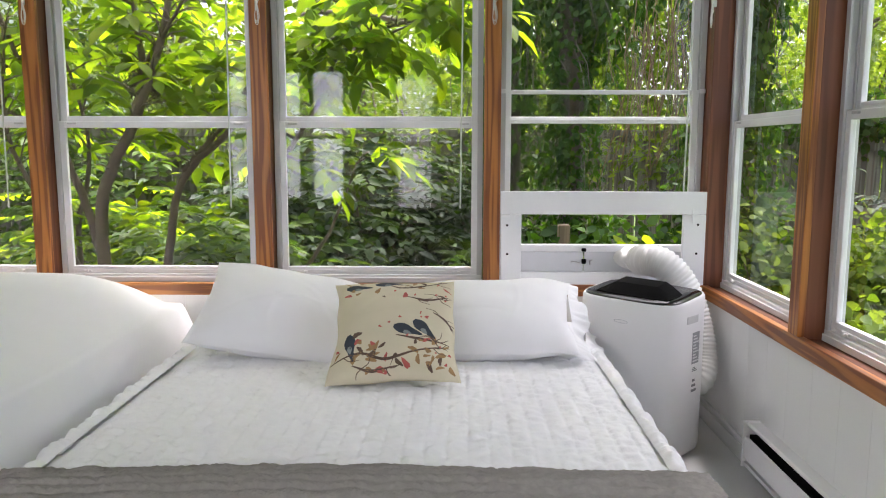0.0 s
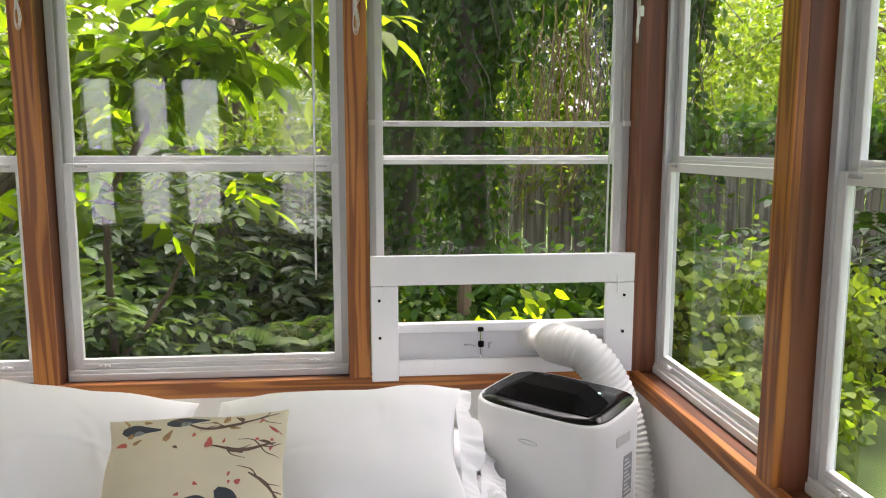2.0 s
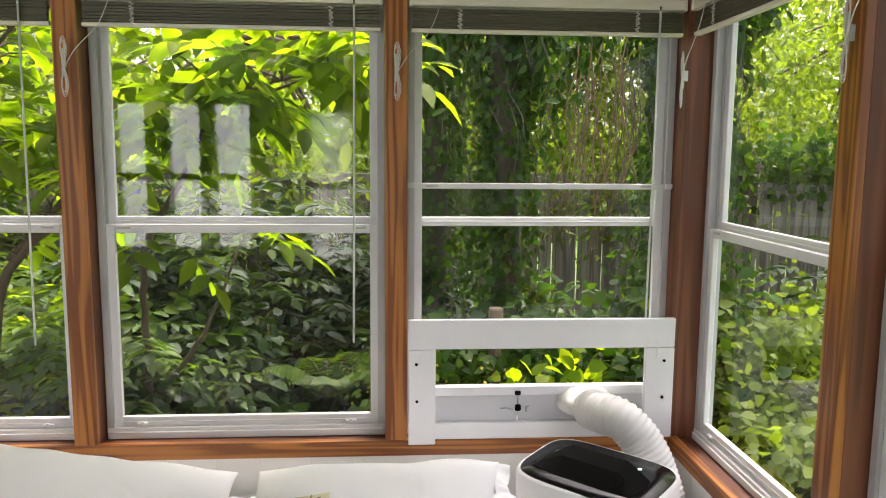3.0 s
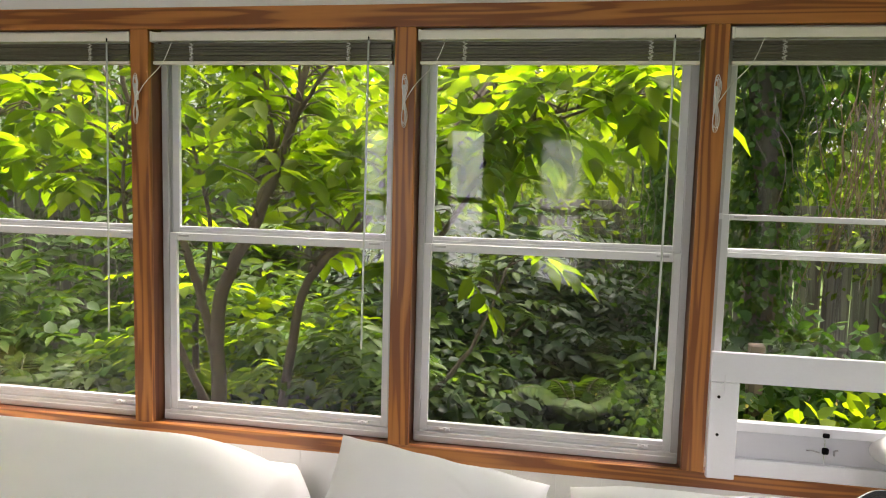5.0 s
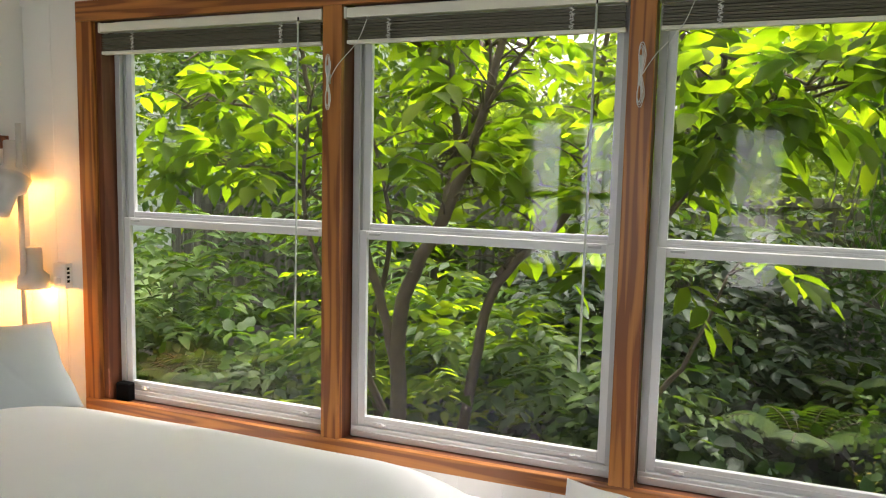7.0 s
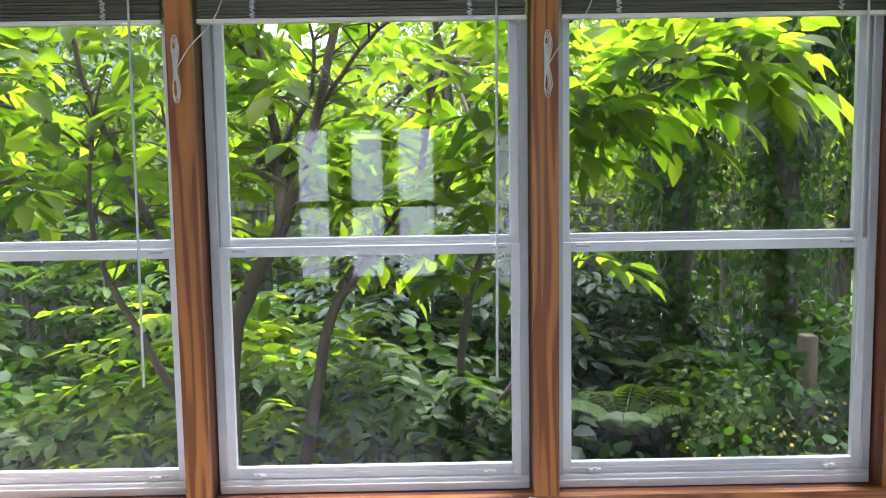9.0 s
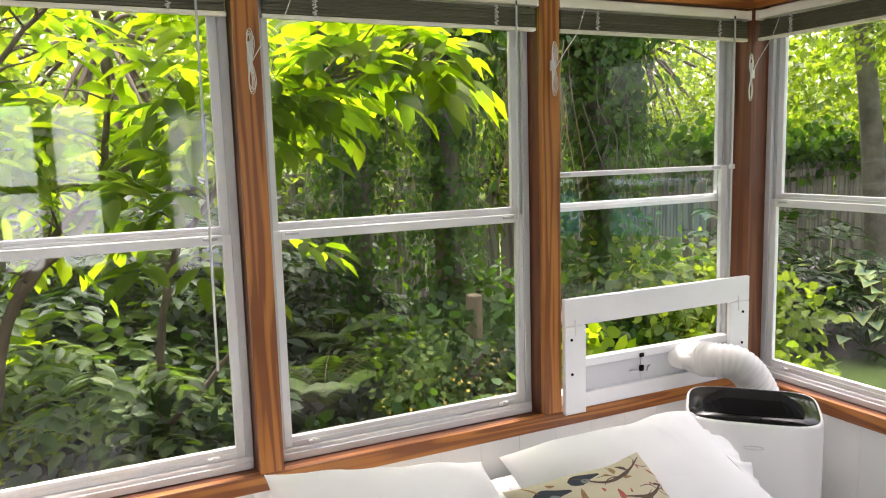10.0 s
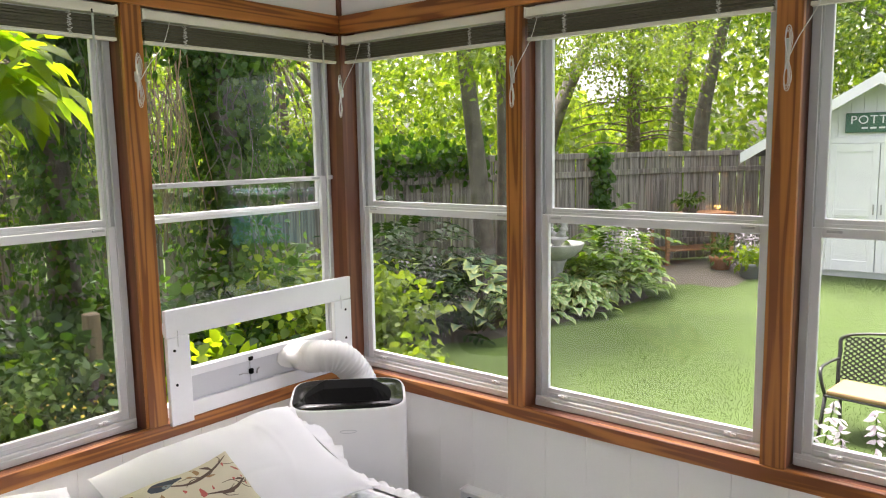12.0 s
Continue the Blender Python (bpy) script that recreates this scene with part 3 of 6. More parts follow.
def cord_cleat(m, x, z, blind_x):
    """A clear cleat on a post with the blind's cord wound on it."""
    c = empty("cord_cleat", m @ pose(x, 0, z))
    tagged(c, "small cleat on a wooden post wound with white blind cord", "cord cleat", "blind cord cleats")
    bm = bmesh.new()
    add_box(bm, -0.005, 0.005, -0.016, 0.0, -0.02, 0.02, 0.002)
    add_box(bm, -0.006, 0.006, -0.022, -0.014, -0.05, 0.05, 0.003)
    part("cleat", bm, CLEAR, c)
    lines = []
    for k in range(4):
        w, hgt = 0.006 + 0.002 * k, 0.090 + 0.008 * (k % 3)
        pts = [(w * math.sin(2 * s) + 0.002 * k, -0.020 - 0.002 * k, hgt * math.cos(s) - 0.015) for s in np.linspace(0, 6.283, 26)]
        lines.append((pts, 0.0015))
    tubes("wound_cord", lines, CORD, c, 5)
    dx = blind_x - x
    tubes("lift_cord", [(smooth_path([(0.004, -0.024, -0.02), (dx * 0.3, -0.026, 0.05), (dx * 0.75, -0.012, 2.28 - z), (dx, -0.002, 2.376 - z)], 5), 0.0018)], CORD, c, 5)


for k, x in enumerate((-1.738, -0.558, 0.636)):
    cord_cleat(NORTH, x, 2.145, x + 0.165)
for k, x in enumerate((0.030, 1.055, 2.143)):
    cord_cleat(EAST, x if k else 0.012, 2.13, x + 0.12)


# ---------------------------------------------------------------- air conditioner, its window panel, hose
def window_panel():
    p = empty("air_conditioner_window_panel", NORTH @ pose(0, 0, 0))
    tagged(p, "white painted wooden window frame with a grey vent panel", "window panel")
    for name, d in (("top_board", (0.682, 1.742, -0.020, 0.004, 1.073, 1.190)), ("side_board", (0.684, 0.790, -0.021, 0.004, 0.688, 1.071)), ("side_board", (1.625, 1.742, -0.021, 0.004, 0.702, 1.071)),
                    ("top_rail", (0.792, 1.643, 0.020, 0.060, 0.872, 0.909)), ("bottom_rail", (0.790, 1.645, 0.004, 0.060, 0.690, 0.765))):
        box_part(name, d, WHITE_BOARD, p, 0.004, "", 2)
    for a, b in ((0.792, 1.122), (1.126, 1.643)):
        box_part("vent_panel", (a, b, 0.026, 0.040, 0.765, 0.872), surface("pale_grey_vent_panel", (0.60, 0.61, 0.64), 0.04, 0.5), p, 0.002, "pale grey plastic vent panel")
    box_part("latch", (1.112, 1.136, 0.012, 0.026, 0.808, 0.834), BLACK, p, 0.004, "small black plastic latch")
    box_part("latch", (1.110, 1.134, 0.010, 0.020, 0.874, 0.892), BLACK, p, 0.003, "small black plastic latch")
    tubes("catch", [([(1.057, 0.020, 0.818), (1.072, 0.012, 0.822), (1.102, 0.014, 0.815)], 0.003), ([(1.157, 0.020, 0.805), (1.154, 0.012, 0.825), (1.167, 0.012, 0.83)], 0.004)], STEEL, p)
    for x, z in ((0.715, 1.015), (0.717, 0.865), (1.70, 1.02), (1.698, 0.87)):
        v, f = lathe([(0.006, 0.0), (0.006, 0.004)], 10)
        s = mesh_from("screw", v, f, BLACK, p)
        s.matrix_basis = pose(x, -0.021, z, 90)
    for x in (0.735, 1.672):
        box_part("hook", (x - 0.003, x + 0.003, -0.026, -0.020, 1.03, 1.10), WHITE_BOARD, p, 0.001)
    # round duct mouth
    v, f = lathe([(0.105, 0.0), (0.105, 0.012), (0.085, 0.020), (0.074, 0.045), (0.072, 0.10)], 28)
    d = mesh_from("duct_mouth", v, f, HOSE, p, True)
    d.matrix_basis = pose(1.400, 0.028, 0.843, 90, 0, 0) @ Matrix.Diagonal((1.15, 0.62, 1, 1))


window_panel()


def super_rect(w, d, n, power=4.5):
    return [(w / 2 * math.copysign(abs(math.cos(a)) ** (2 / power), math.cos(a)), d / 2 * math.copysign(abs(math.sin(a)) ** (2 / power), math.sin(a))) for a in (2 * math.pi * k / n for k in range(n))]


AC_POSE = pose(1.325, 3.575, 0.018, 0, 0, -45)


def air_conditioner():
    t = empty("portable_air_conditioner", AC_POSE)
    tagged(t, "white portable air conditioner with a black glossy top in the corner", "air conditioner")
    n = 48
    W, D = 0.520, 0.360

    def skin(name, rings, material, label="", smooth=True, cap=(True, True)):
        verts, faces = [], []
        for w, d, z, tilt in rings:
            verts += [(x, y, z + tilt * y) for x, y in super_rect(w, d, n)]
        for i in range(len(rings) - 1):
            faces += [(i * n + k, i * n + (k + 1) % n, (i + 1) * n + (k + 1) % n, (i + 1) * n + k) for k in range(n)]
        if cap[0]:
            faces.append(tuple(range(n))[::-1])
        if cap[1]:
            faces.append(tuple(range(len(verts) - n, len(verts))))
        return mesh_from(name, verts, faces, material, t, smooth, label)

    T = 0.09
    body = skin("body", [(W - 0.05, D - 0.05, 0.004, 0), (W - 0.014, D - 0.014, 0.010, 0), (W - 0.004, D - 0.004, 0.03, 0), (W, D, 0.30, 0), (W, D, 0.66, 0.02), (W - 0.002, D - 0.002, 0.718, T), (W - 0.012, D - 0.012, 0.728, T), (W - 0.024, D - 0.024, 0.726, T)], AC_WHITE, cap=(True, False))
    skin("top_panel", [(W - 0.024, D - 0.024, 0.726, T), (W - 0.028, D - 0.028, 0.730, T), (W - 0.16, D - 0.17, 0.732, T)], BLACK_GLOSS, "glossy black control top")
    lv = skin("louver", [(0.385, 0.150, 0.728, T), (0.385, 0.150, 0.7345, T), (0.379, 0.144, 0.736, T)], BLACK, "matt black air outlet flap", False, (False, True))
    lv.matrix_basis = pose(0, -0.035, -0.003)
    n_f = 14
    verts, faces = [], []
    for j in range(n_f + 1):
        q = j / n_f
        x, z = -0.185 + 0.37 * q, 0.046 * min(1.0, 5 * q, 5 * (1 - q))
        verts += [(x, 0.030, 0.735), (x, 0.026, 0.739 + z), (x, -0.052, 0.733 + z * 0.8), (x, -0.105, 0.726), (x, -0.105, 0.722), (x, -0.050, 0.728 + z * 0.6)]
        if j:
            o = 6 * (j - 1)
            faces += [(o + k, o + (k + 1) % 6, o + 6 + (k + 1) % 6, o + 6 + k) for k in range(6)]
    faces += [tuple(range(6))[::-1], tuple(range(6 * n_f, 6 * n_f + 6))]
    mesh_from("outlet_flap", verts, faces, BLACK, t, False, "raised matt black outlet flap")
    for k, c in ((0, (0.1, 0.12, 0.8)), (1, (0.2, 0.5, 0.5))):
        v, f = lathe([(0.007, 0), (0.007, 0.001)], 12)
        d = mesh_from("indicator_light", v, f, plain("indicator_" + "ab"[k], c, 0.4, 0, 1.5), t)
        d.matrix_basis = pose(0.03 + 0.09 * k, 0.085, 0.7405, 5)
    # plain oval mark on the front, grips and labels on the side
    pts = [(0.036 * math.cos(s), -D / 2 - 0.0012, 0.615 + 0.007 * math.sin(s)) for s in np.linspace(0, 6.283, 24)]
    tubes("front_mark", [(pts, 0.0012)], plain("pale_mark", (0.45, 0.46, 0.48), 0.4), t, 4)
    # Grip pad lies proud of the body; its grey paints a recess's shade.
    bm = bmesh.new()
    add_box(bm, W / 2 - 0.004, W / 2 + 0.0015, -0.055, 0.045, 0.620, 0.655, 0.004, 2)
    part("grip", bm, surface("shaded_grip_plastic", (0.55, 0.55, 0.55), 0.03, 0.4), t, "flat side grip pad, greyed like a shaded recess")
    bm = bmesh.new()
    add_box(bm, W / 2 - 0.002, W / 2 + 0.0012, 0.0, 0.062, 0.43, 0.575, 0.0005)
    lab = part("rating_label", bm, plain("label_grey", (0.30, 0.31, 0.32), 0.6), t, "grey rating label with fine print")
    for k in range(9):
        bm = bmesh.new()
        add_box(bm, W / 2 + 0.0012, W / 2 + 0.0020, 0.006, 0.056 - 0.012 * (k % 3), 0.440 + k * 0.0145, 0.446 + k * 0.0145, 0)
        part("print_line", bm, plain("label_light", (0.62, 0.63, 0.64), 0.6) if k == 0 else bpy.data.materials["label_light"], lab)
    for z, hgt in ((0.395, 0.022), (0.300, 0.07)):
        for k in range(3):
            bm = bmesh.new()
            add_box(bm, W / 2 - 0.001, W / 2 + 0.0012, 0.006 + 0.003 * k, 0.050 - 0.008 * k, z + hgt * k / 3, z + hgt * k / 3 + hgt * 0.16, 0)
            part("print_line", bm, GREY_INK, t)
    for x in (-0.17, 0.17):
        for y in (-0.10, 0.10):
            v, f = lathe([(0.018, -0.012), (0.024, -0.006), (0.024, 0.006), (0.018, 0.012)], 14)
            c = mesh_from("caster", v, f, BLACK, t, True)
            c.matrix_basis = pose(x, y, 0.006, 0, 90, 0)
            bm = bmesh.new()
            add_box(bm, x - 0.015, x + 0.015, y - 0.012, y + 0.012, -0.002, 0.012, 0.002)
            part("caster_bracket", bm, BLACK, t)


air_conditioner()


def corrugated(name, points, radius, pitch, parent, label=""):
    path = smooth_path(points, 26)
    total, line = 0.0, [path[0]]
    dist = [0.0]
    for p, q in zip(path, path[1:]):
        total += (q - p).length
        dist.append(total)
    n = int(total / (pitch / 4))
    pts, rad = [], []
    j = 0
    for i in range(n + 1):
        s = total * i / n
        while j < len(dist) - 2 and dist[j + 1] < s:
            j += 1
        f = (s - dist[j]) / max(dist[j + 1] - dist[j], 1e-6)
        pts.append(path[j].lerp(path[j + 1], f))
        rad.append(radius + (0.0, 0.005, 0.008, 0.005)[i % 4])
    return tubes(name, [(pts, rad)], HOSE, parent, 24, label)


hose = empty("exhaust_hose")
tagged(hose, "white corrugated exhaust hose from air conditioner to window panel", "exhaust hose")
corrugated("hose", [(1.400, 3.935, 0.843), (1.415, 3.865, 0.852), (1.485, 3.80, 0.838), (1.565, 3.77, 0.745), (1.625, 3.745, 0.59), (1.645, 3.68, 0.42), (1.62, 3.62, 0.32), (1.54, 3.62, 0.28)], 0.072, 0.020, hose)
v, f = tube([(1.400, 3.985, 0.843), (1.400, 3.94, 0.843), (1.403, 3.925, 0.843)], [0.074, 0.074, 0.070], 28)
mesh_from("hose_collar", v, f, HOSE, hose, True)


# ---------------------------------------------------------------- heater and pipe
def baseboard_heater():
    y0, y1, x1 = 1.30, 3.22, 1.762
    t = empty("baseboard_heater", pose(0, 0, 0))
    tagged(t, "white metal electric baseboard heater with dark outlet slot", "heater")
    L = y1 - y0

    def profile(name, pts, material, label=""):
        n = len(pts)
        verts = [(x, y0, z) for x, z in pts] + [(x, y1, z) for x, z in pts]
        faces = [(k, (k + 1) % n, n + (k + 1) % n, n + k) for k in range(n)] + [tuple(range(n))[::-1], tuple(range(n, 2 * n))]
        return mesh_from(name, verts, faces, material, t, False, label)

    profile("back_plate", [(x1, 0.05), (x1, 0.245), (x1 - 0.052, 0.245), (x1 - 0.060, 0.238), (x1 - 0.060, 0.232), (x1 - 0.010, 0.236), (x1 - 0.010, 0.05)], AC_WHITE)
    profile("front_cover", [(x1 - 0.064, 0.085), (x1 - 0.070, 0.090), (x1 - 0.066, 0.178), (x1 - 0.058, 0.184), (x1 - 0.054, 0.180), (x1 - 0.060, 0.090)], AC_WHITE)
    profile("element", [(x1 - 0.045, 0.10), (x1 - 0.045, 0.19), (x1 - 0.012, 0.19), (x1 - 0.012, 0.10)], BLACK, "dark heating fins")
    profile("lower_lip", [(x1 - 0.062, 0.05), (x1 - 0.066, 0.07), (x1 - 0.010, 0.07), (x1 - 0.010, 0.05)], AC_WHITE)
    for y in (y0 - 0.004, y1 + 0.004):
        bm = bmesh.new()
        add_box(bm, x1 - 0.074, x1, y - 0.006, y + 0.006, 0.045, 0.250, 0.003, 2)
        part("end_cap", bm, AC_WHITE, t)


baseboard_heater()
pipe = structure(tubes("wall_pipe", [(smooth_path([(1.755, 3.98, 0.10), (1.755, 3.6, 0.10), (1.755, 3.32, 0.09), (1.755, 3.23, 0.10)], 4), 0.011)], AC_WHITE), "white painted pipe along the wall", "pipe")
structure(box_part("baseboard", (1.747, 1.7565, BACK_Y, 4.0, 0.0, 0.075), WALL_PAINT, None, 0.003), "white painted baseboard", "baseboard")


# ---------------------------------------------------------------- beds
def cloth_slab(name, x0, x1, y0, y1, zt, zb, material, parent, relief, edge=0.07, n=140, label="", skirt=True, puff=0.03):
    """A cover over a mattress: relief on top, rounded edges, sides that fall with folds."""
    u = np.linspace(-1, 1, n)
    U, V = np.meshgrid(u, u)
    hx, hy = (x1 - x0) / 2, (y1 - y0) / 2
    # arc-length grid: the outer ring hangs down
    drop = (zt - zb) if skirt else 0.10
    LX, LY = hx + drop, hy + drop
    A, B = U * LX, V * LY
    ox, oy = np.maximum(np.abs(A) - hx, 0), np.maximum(np.abs(B) - hy, 0)
    o = np.sqrt(ox ** 2 + oy ** 2)
    X = np.sign(A) * np.minimum(np.abs(A), hx)
    Y = np.sign(B) * np.minimum(np.abs(B), hy)
    out = np.where(o > 0, edge * 0.35 * (1 - np.exp(-o / (edge * 0.6))), 0)
    fold = ripple(A * 3, B * 3, 5, ((2, 1.0), (5, 0.5)))
    nx, ny = ox / np.maximum(o, 1e-6), oy / np.maximum(o, 1e-6)
    out = out * (1 + 0.35 * fold * np.minimum(o * 3, 1))
    X = X + np.sign(A) * nx * out
    Y = Y + np.sign(B) * ny * out
    ex, ey = np.clip((hx - np.abs(A)) / (edge * 2), 0, 1), np.clip((hy - np.abs(B)) / (edge * 2), 0, 1)
    round_off = puff * np.minimum(np.sqrt((1 - ex) ** 5 + (1 - ey) ** 5), 1.15)
    Z = zt - round_off - np.maximum(o - 0.01, 0) * 0.98 + relief(A, B) * np.clip(1 - o * 6, 0.25, 1)
    return grid_mesh(name, X + (x0 + x1) / 2, Y + (y0 + y1) / 2, np.maximum(Z, zb), material, parent, label)


def quilt_relief(A, B):
    lane = np.abs(np.sin(A * math.pi / 0.064 + 0.30 * ripple(A, B, 3, ((4, 1.0), (9, 0.5)))))
    return 0.0062 * np.minimum(lane * 2.4, 1) ** 0.6 + 0.0040 * ripple(A * 1.2, B * 2.0, 8, ((22, 0.5), (48, 1.0), (70, 0.9))) + 0.006 * ripple(A, B, 4, ((3, 1.0),))


def knit_relief(A, B):
    return 0.009 * (np.abs(np.sin((A + 0.4 * np.sin(B * 40)) * 95)) * np.abs(np.sin(B * 95)) + 0.4 * ripple(A, B, 12, ((30, 1.0), (70, 0.7)))) + 0.006 * ripple(A, B, 6, ((4, 1.0),))


def soft_relief(A, B):
    return 0.012 * ripple(A, B, 21, ((2.2, 1.0), (5, 0.45), (12, 0.12)))


BED_TOP = 0.520


def bed_base(name, x0, x1, y0, y1, top, label):
    t = empty(name, pose(0, 0, 0))
    tagged(t, label, "bed")
    bm = bmesh.new()
    add_box(bm, x0 + 0.03, x1 - 0.03, y0 + 0.03, y1 - 0.03, 0.10, top - 0.22, 0.02, 2)
    part("box_spring", bm, SHEET, t)
    bm = bmesh.new()
    add_box(bm, x0 + 0.03, x1 - 0.03, y0 + 0.03, y1 - 0.03, top - 0.218, top - 0.05, 0.04, 3)
    part("mattress", bm, SHEET, t, "", True)
    for x in (x0 + 0.12, x1 - 0.12):
        for y in (y0 + 0.12, y1 - 0.12):
            bm = bmesh.new()
            add_box(bm, x - 0.03, x + 0.03, y - 0.03, y + 0.03, 0.0, 0.10, 0.004)
            part("leg", bm, BLACK, t)
    return t


bed_base("double_bed", -0.74, 1.05, 2.00, 3.96, BED_TOP, "low bed with white quilt and grey coverlet")
quilt = cloth_slab("quilt", -0.745, 1.07, 2.00, 3.95, BED_TOP, 0.16, QUILT, None, quilt_relief, 0.06, 400)
tagged(quilt, "white quilted cotton bedspread with wavy stitched channels", "quilt")
# ruffled hem along both long sides
for side in (-1, 1):
    s = np.linspace(0, 1, 420)
    rows = []
    wob = np.sin(s * 95 + 3 * np.sin(s * 21)) + 0.6 * np.sin(s * 171 + 2 * np.sin(s * 33))
    for k in range(8):
        d = k / 7
        x = (1.07 if side > 0 else -0.745) + side * (-0.030 + 0.062 * d + 0.007 * wob * d)
        z = BED_TOP + 0.004 + 0.020 * math.sin(d * 2.6) + 0.006 * wob * (0.3 + d) - 0.050 * d ** 3
        rows.append((x, 2.00 + 1.33 * s + 0.004 * wob * d, z))
    X, Y, Z = (np.array([r[j] for r in rows]) for j in range(3))
    grid_mesh("quilt_frill", X, Y, Z, QUILT, quilt, "ruffled quilt hem")
coverlet = cloth_slab("coverlet", -0.815, 1.135, 1.85, 2.07, BED_TOP + 0.040, 0.10, GREY_CLOTH, None, knit_relief, 0.07, 330)
tagged(coverlet, "textured grey coverlet folded over the foot of bed", "coverlet")

bed_base("tall_bed", -3.34, -1.16, 2.22, 3.72, 0.68, "taller bed under a plump white duvet")
duvet = cloth_slab("duvet", -3.34, -0.975, 2.02, 3.90, 0.85, 0.28, SHEET, None, soft_relief, 0.30, 190, puff=0.20)
tagged(duvet, "plump white cotton duvet with soft folds", "duvet")


def pillow_grid(w, h, d, n=60, wrinkle=0.004, seed=1, corner=0.075):
    u = np.linspace(-1, 1, n)
    U, V = np.meshgrid(u, u)
    pinch = 1 - corner * (1 - np.abs(U) ** 2) * np.abs(V) ** 3
    pinch2 = 1 - corner * (1 - np.abs(V) ** 2) * np.abs(U) ** 3
    X, Y = U * w / 2 * pinch2, V * h / 2 * pinch
    X, Y = X + 0.006 * ripple(Y * 3, X * 0.5, int(w * 1000), ((4, 1.0), (9, 0.7))) * np.abs(U), Y + 0.007 * ripple(X * 3, Y * 0.5, int(w * 1000) + 5, ((4, 1.0), (9, 0.7))) * np.abs(V)
    body = np.maximum((1 - np.abs(U) ** 2.6) * (1 - np.abs(V) ** 2.6), 0) ** 0.55
    wr = wrinkle * ripple(X * 2, Y * 2, seed, ((3, 1.0), (7, 0.55), (16, 0.16))) * (0.25 + body)
    crease = np.zeros_like(X)
    rng = np.random.RandomState(seed + 40)
    for _ in range(9):
        a, x0, y0, L = rng.uniform(0, 6.283), rng.uniform(-0.45, 0.45) * w, rng.uniform(-0.45, 0.45) * h, rng.uniform(0.10, 0.26)
        du, dv = (X - x0) * math.cos(a) + (Y - y0) * math.sin(a), (Y - y0) * math.cos(a) - (X - x0) * math.sin(a)
        dv = dv + 0.25 * du * du / L
        crease += rng.uniform(-0.7, 1.0) * np.exp(-(du / L) ** 2 - (dv / 0.013) ** 2)
    return X, Y, d / 2 * body + (wr + wrinkle * 0.55 * crease) * np.minimum(body * 4, 1)


def pillow(name, w, h, d, m, material, label, seed=1, wrinkle=0.004, category="pillow"):
    t = empty(name, m)
    tagged(t, label, category)
    X, Y, Z = pillow_grid(w, h, d, 64 if wrinkle < 0.005 else 120, wrinkle, seed)
    grid_mesh("front", X, Y, Z, material, t)
    X, Y, Z = pillow_grid(w, h, d, 64, wrinkle, seed + 7)
    ob = grid_mesh("back", X[:, ::-1], Y[:, ::-1], -0.9 * Z[:, ::-1], material, t)
    return t


WHITE_PILLOW = "plump white cotton pillow propped on the bed head"
pl = pillow("bed_pillow", 0.78, 0.56, 0.25, pose(-0.295, 3.37, 0.672, 29, 10, 4), SHEET, WHITE_PILLOW, 3, 0.009)
pr = pillow("bed_pillow", 0.82, 0.56, 0.24, pose(0.560, 3.36, 0.660, 21, -3, -4), SHEET, WHITE_PILLOW, 11, 0.009)
lower = pillow("bed_pillow", 0.74, 0.46, 0.12, pose(0.685, 3.46, 0.560, 6, 2, -9), SHEET, "flat white pillow lying under another", 17, 0.011)
grey = pillow("bed_pillow", 0.70, 0.48, 0.20, pose(-3.00, 3.42, 0.95, 38, 0, 66), PALE_BLUE, "pale grey pillow leaning at the wall", 5, 0.011)



def pillow_frill(host, w, h, side, seed):
    """The loose, wavy open end of a pillowcase."""
    s = np.linspace(-1, 1, 70)
    rows = []
    for k in range(6):
        d = k / 5
        x = side * (w / 2 - 0.015 + (0.065 + 0.02 * np.sin(s * 5 + seed)) * d + 0.006 * np.sin(s * 13 + seed * 3) * d)
        rows.append((x, s * h / 2 * (0.96 + 0.05 * d), -0.035 * d + 0.014 * d * np.sin(s * 14 + 2.5 * np.sin(s * 5 + seed) + seed + d) + 0.006 * d * np.sin(s * 37 + 3 * np.sin(s * 9))))
    X, Y, Z = (np.array([np.broadcast_to(r[j], s.shape) for r in rows]) for j in range(3))
    grid_mesh("pillowcase_hem", X, Y, Z, SHEET, host)


pillow_frill(pr, 0.82, 0.56, 1, 1.0)
pillow_frill(lower, 0.74, 0.46, 1, 2.0)


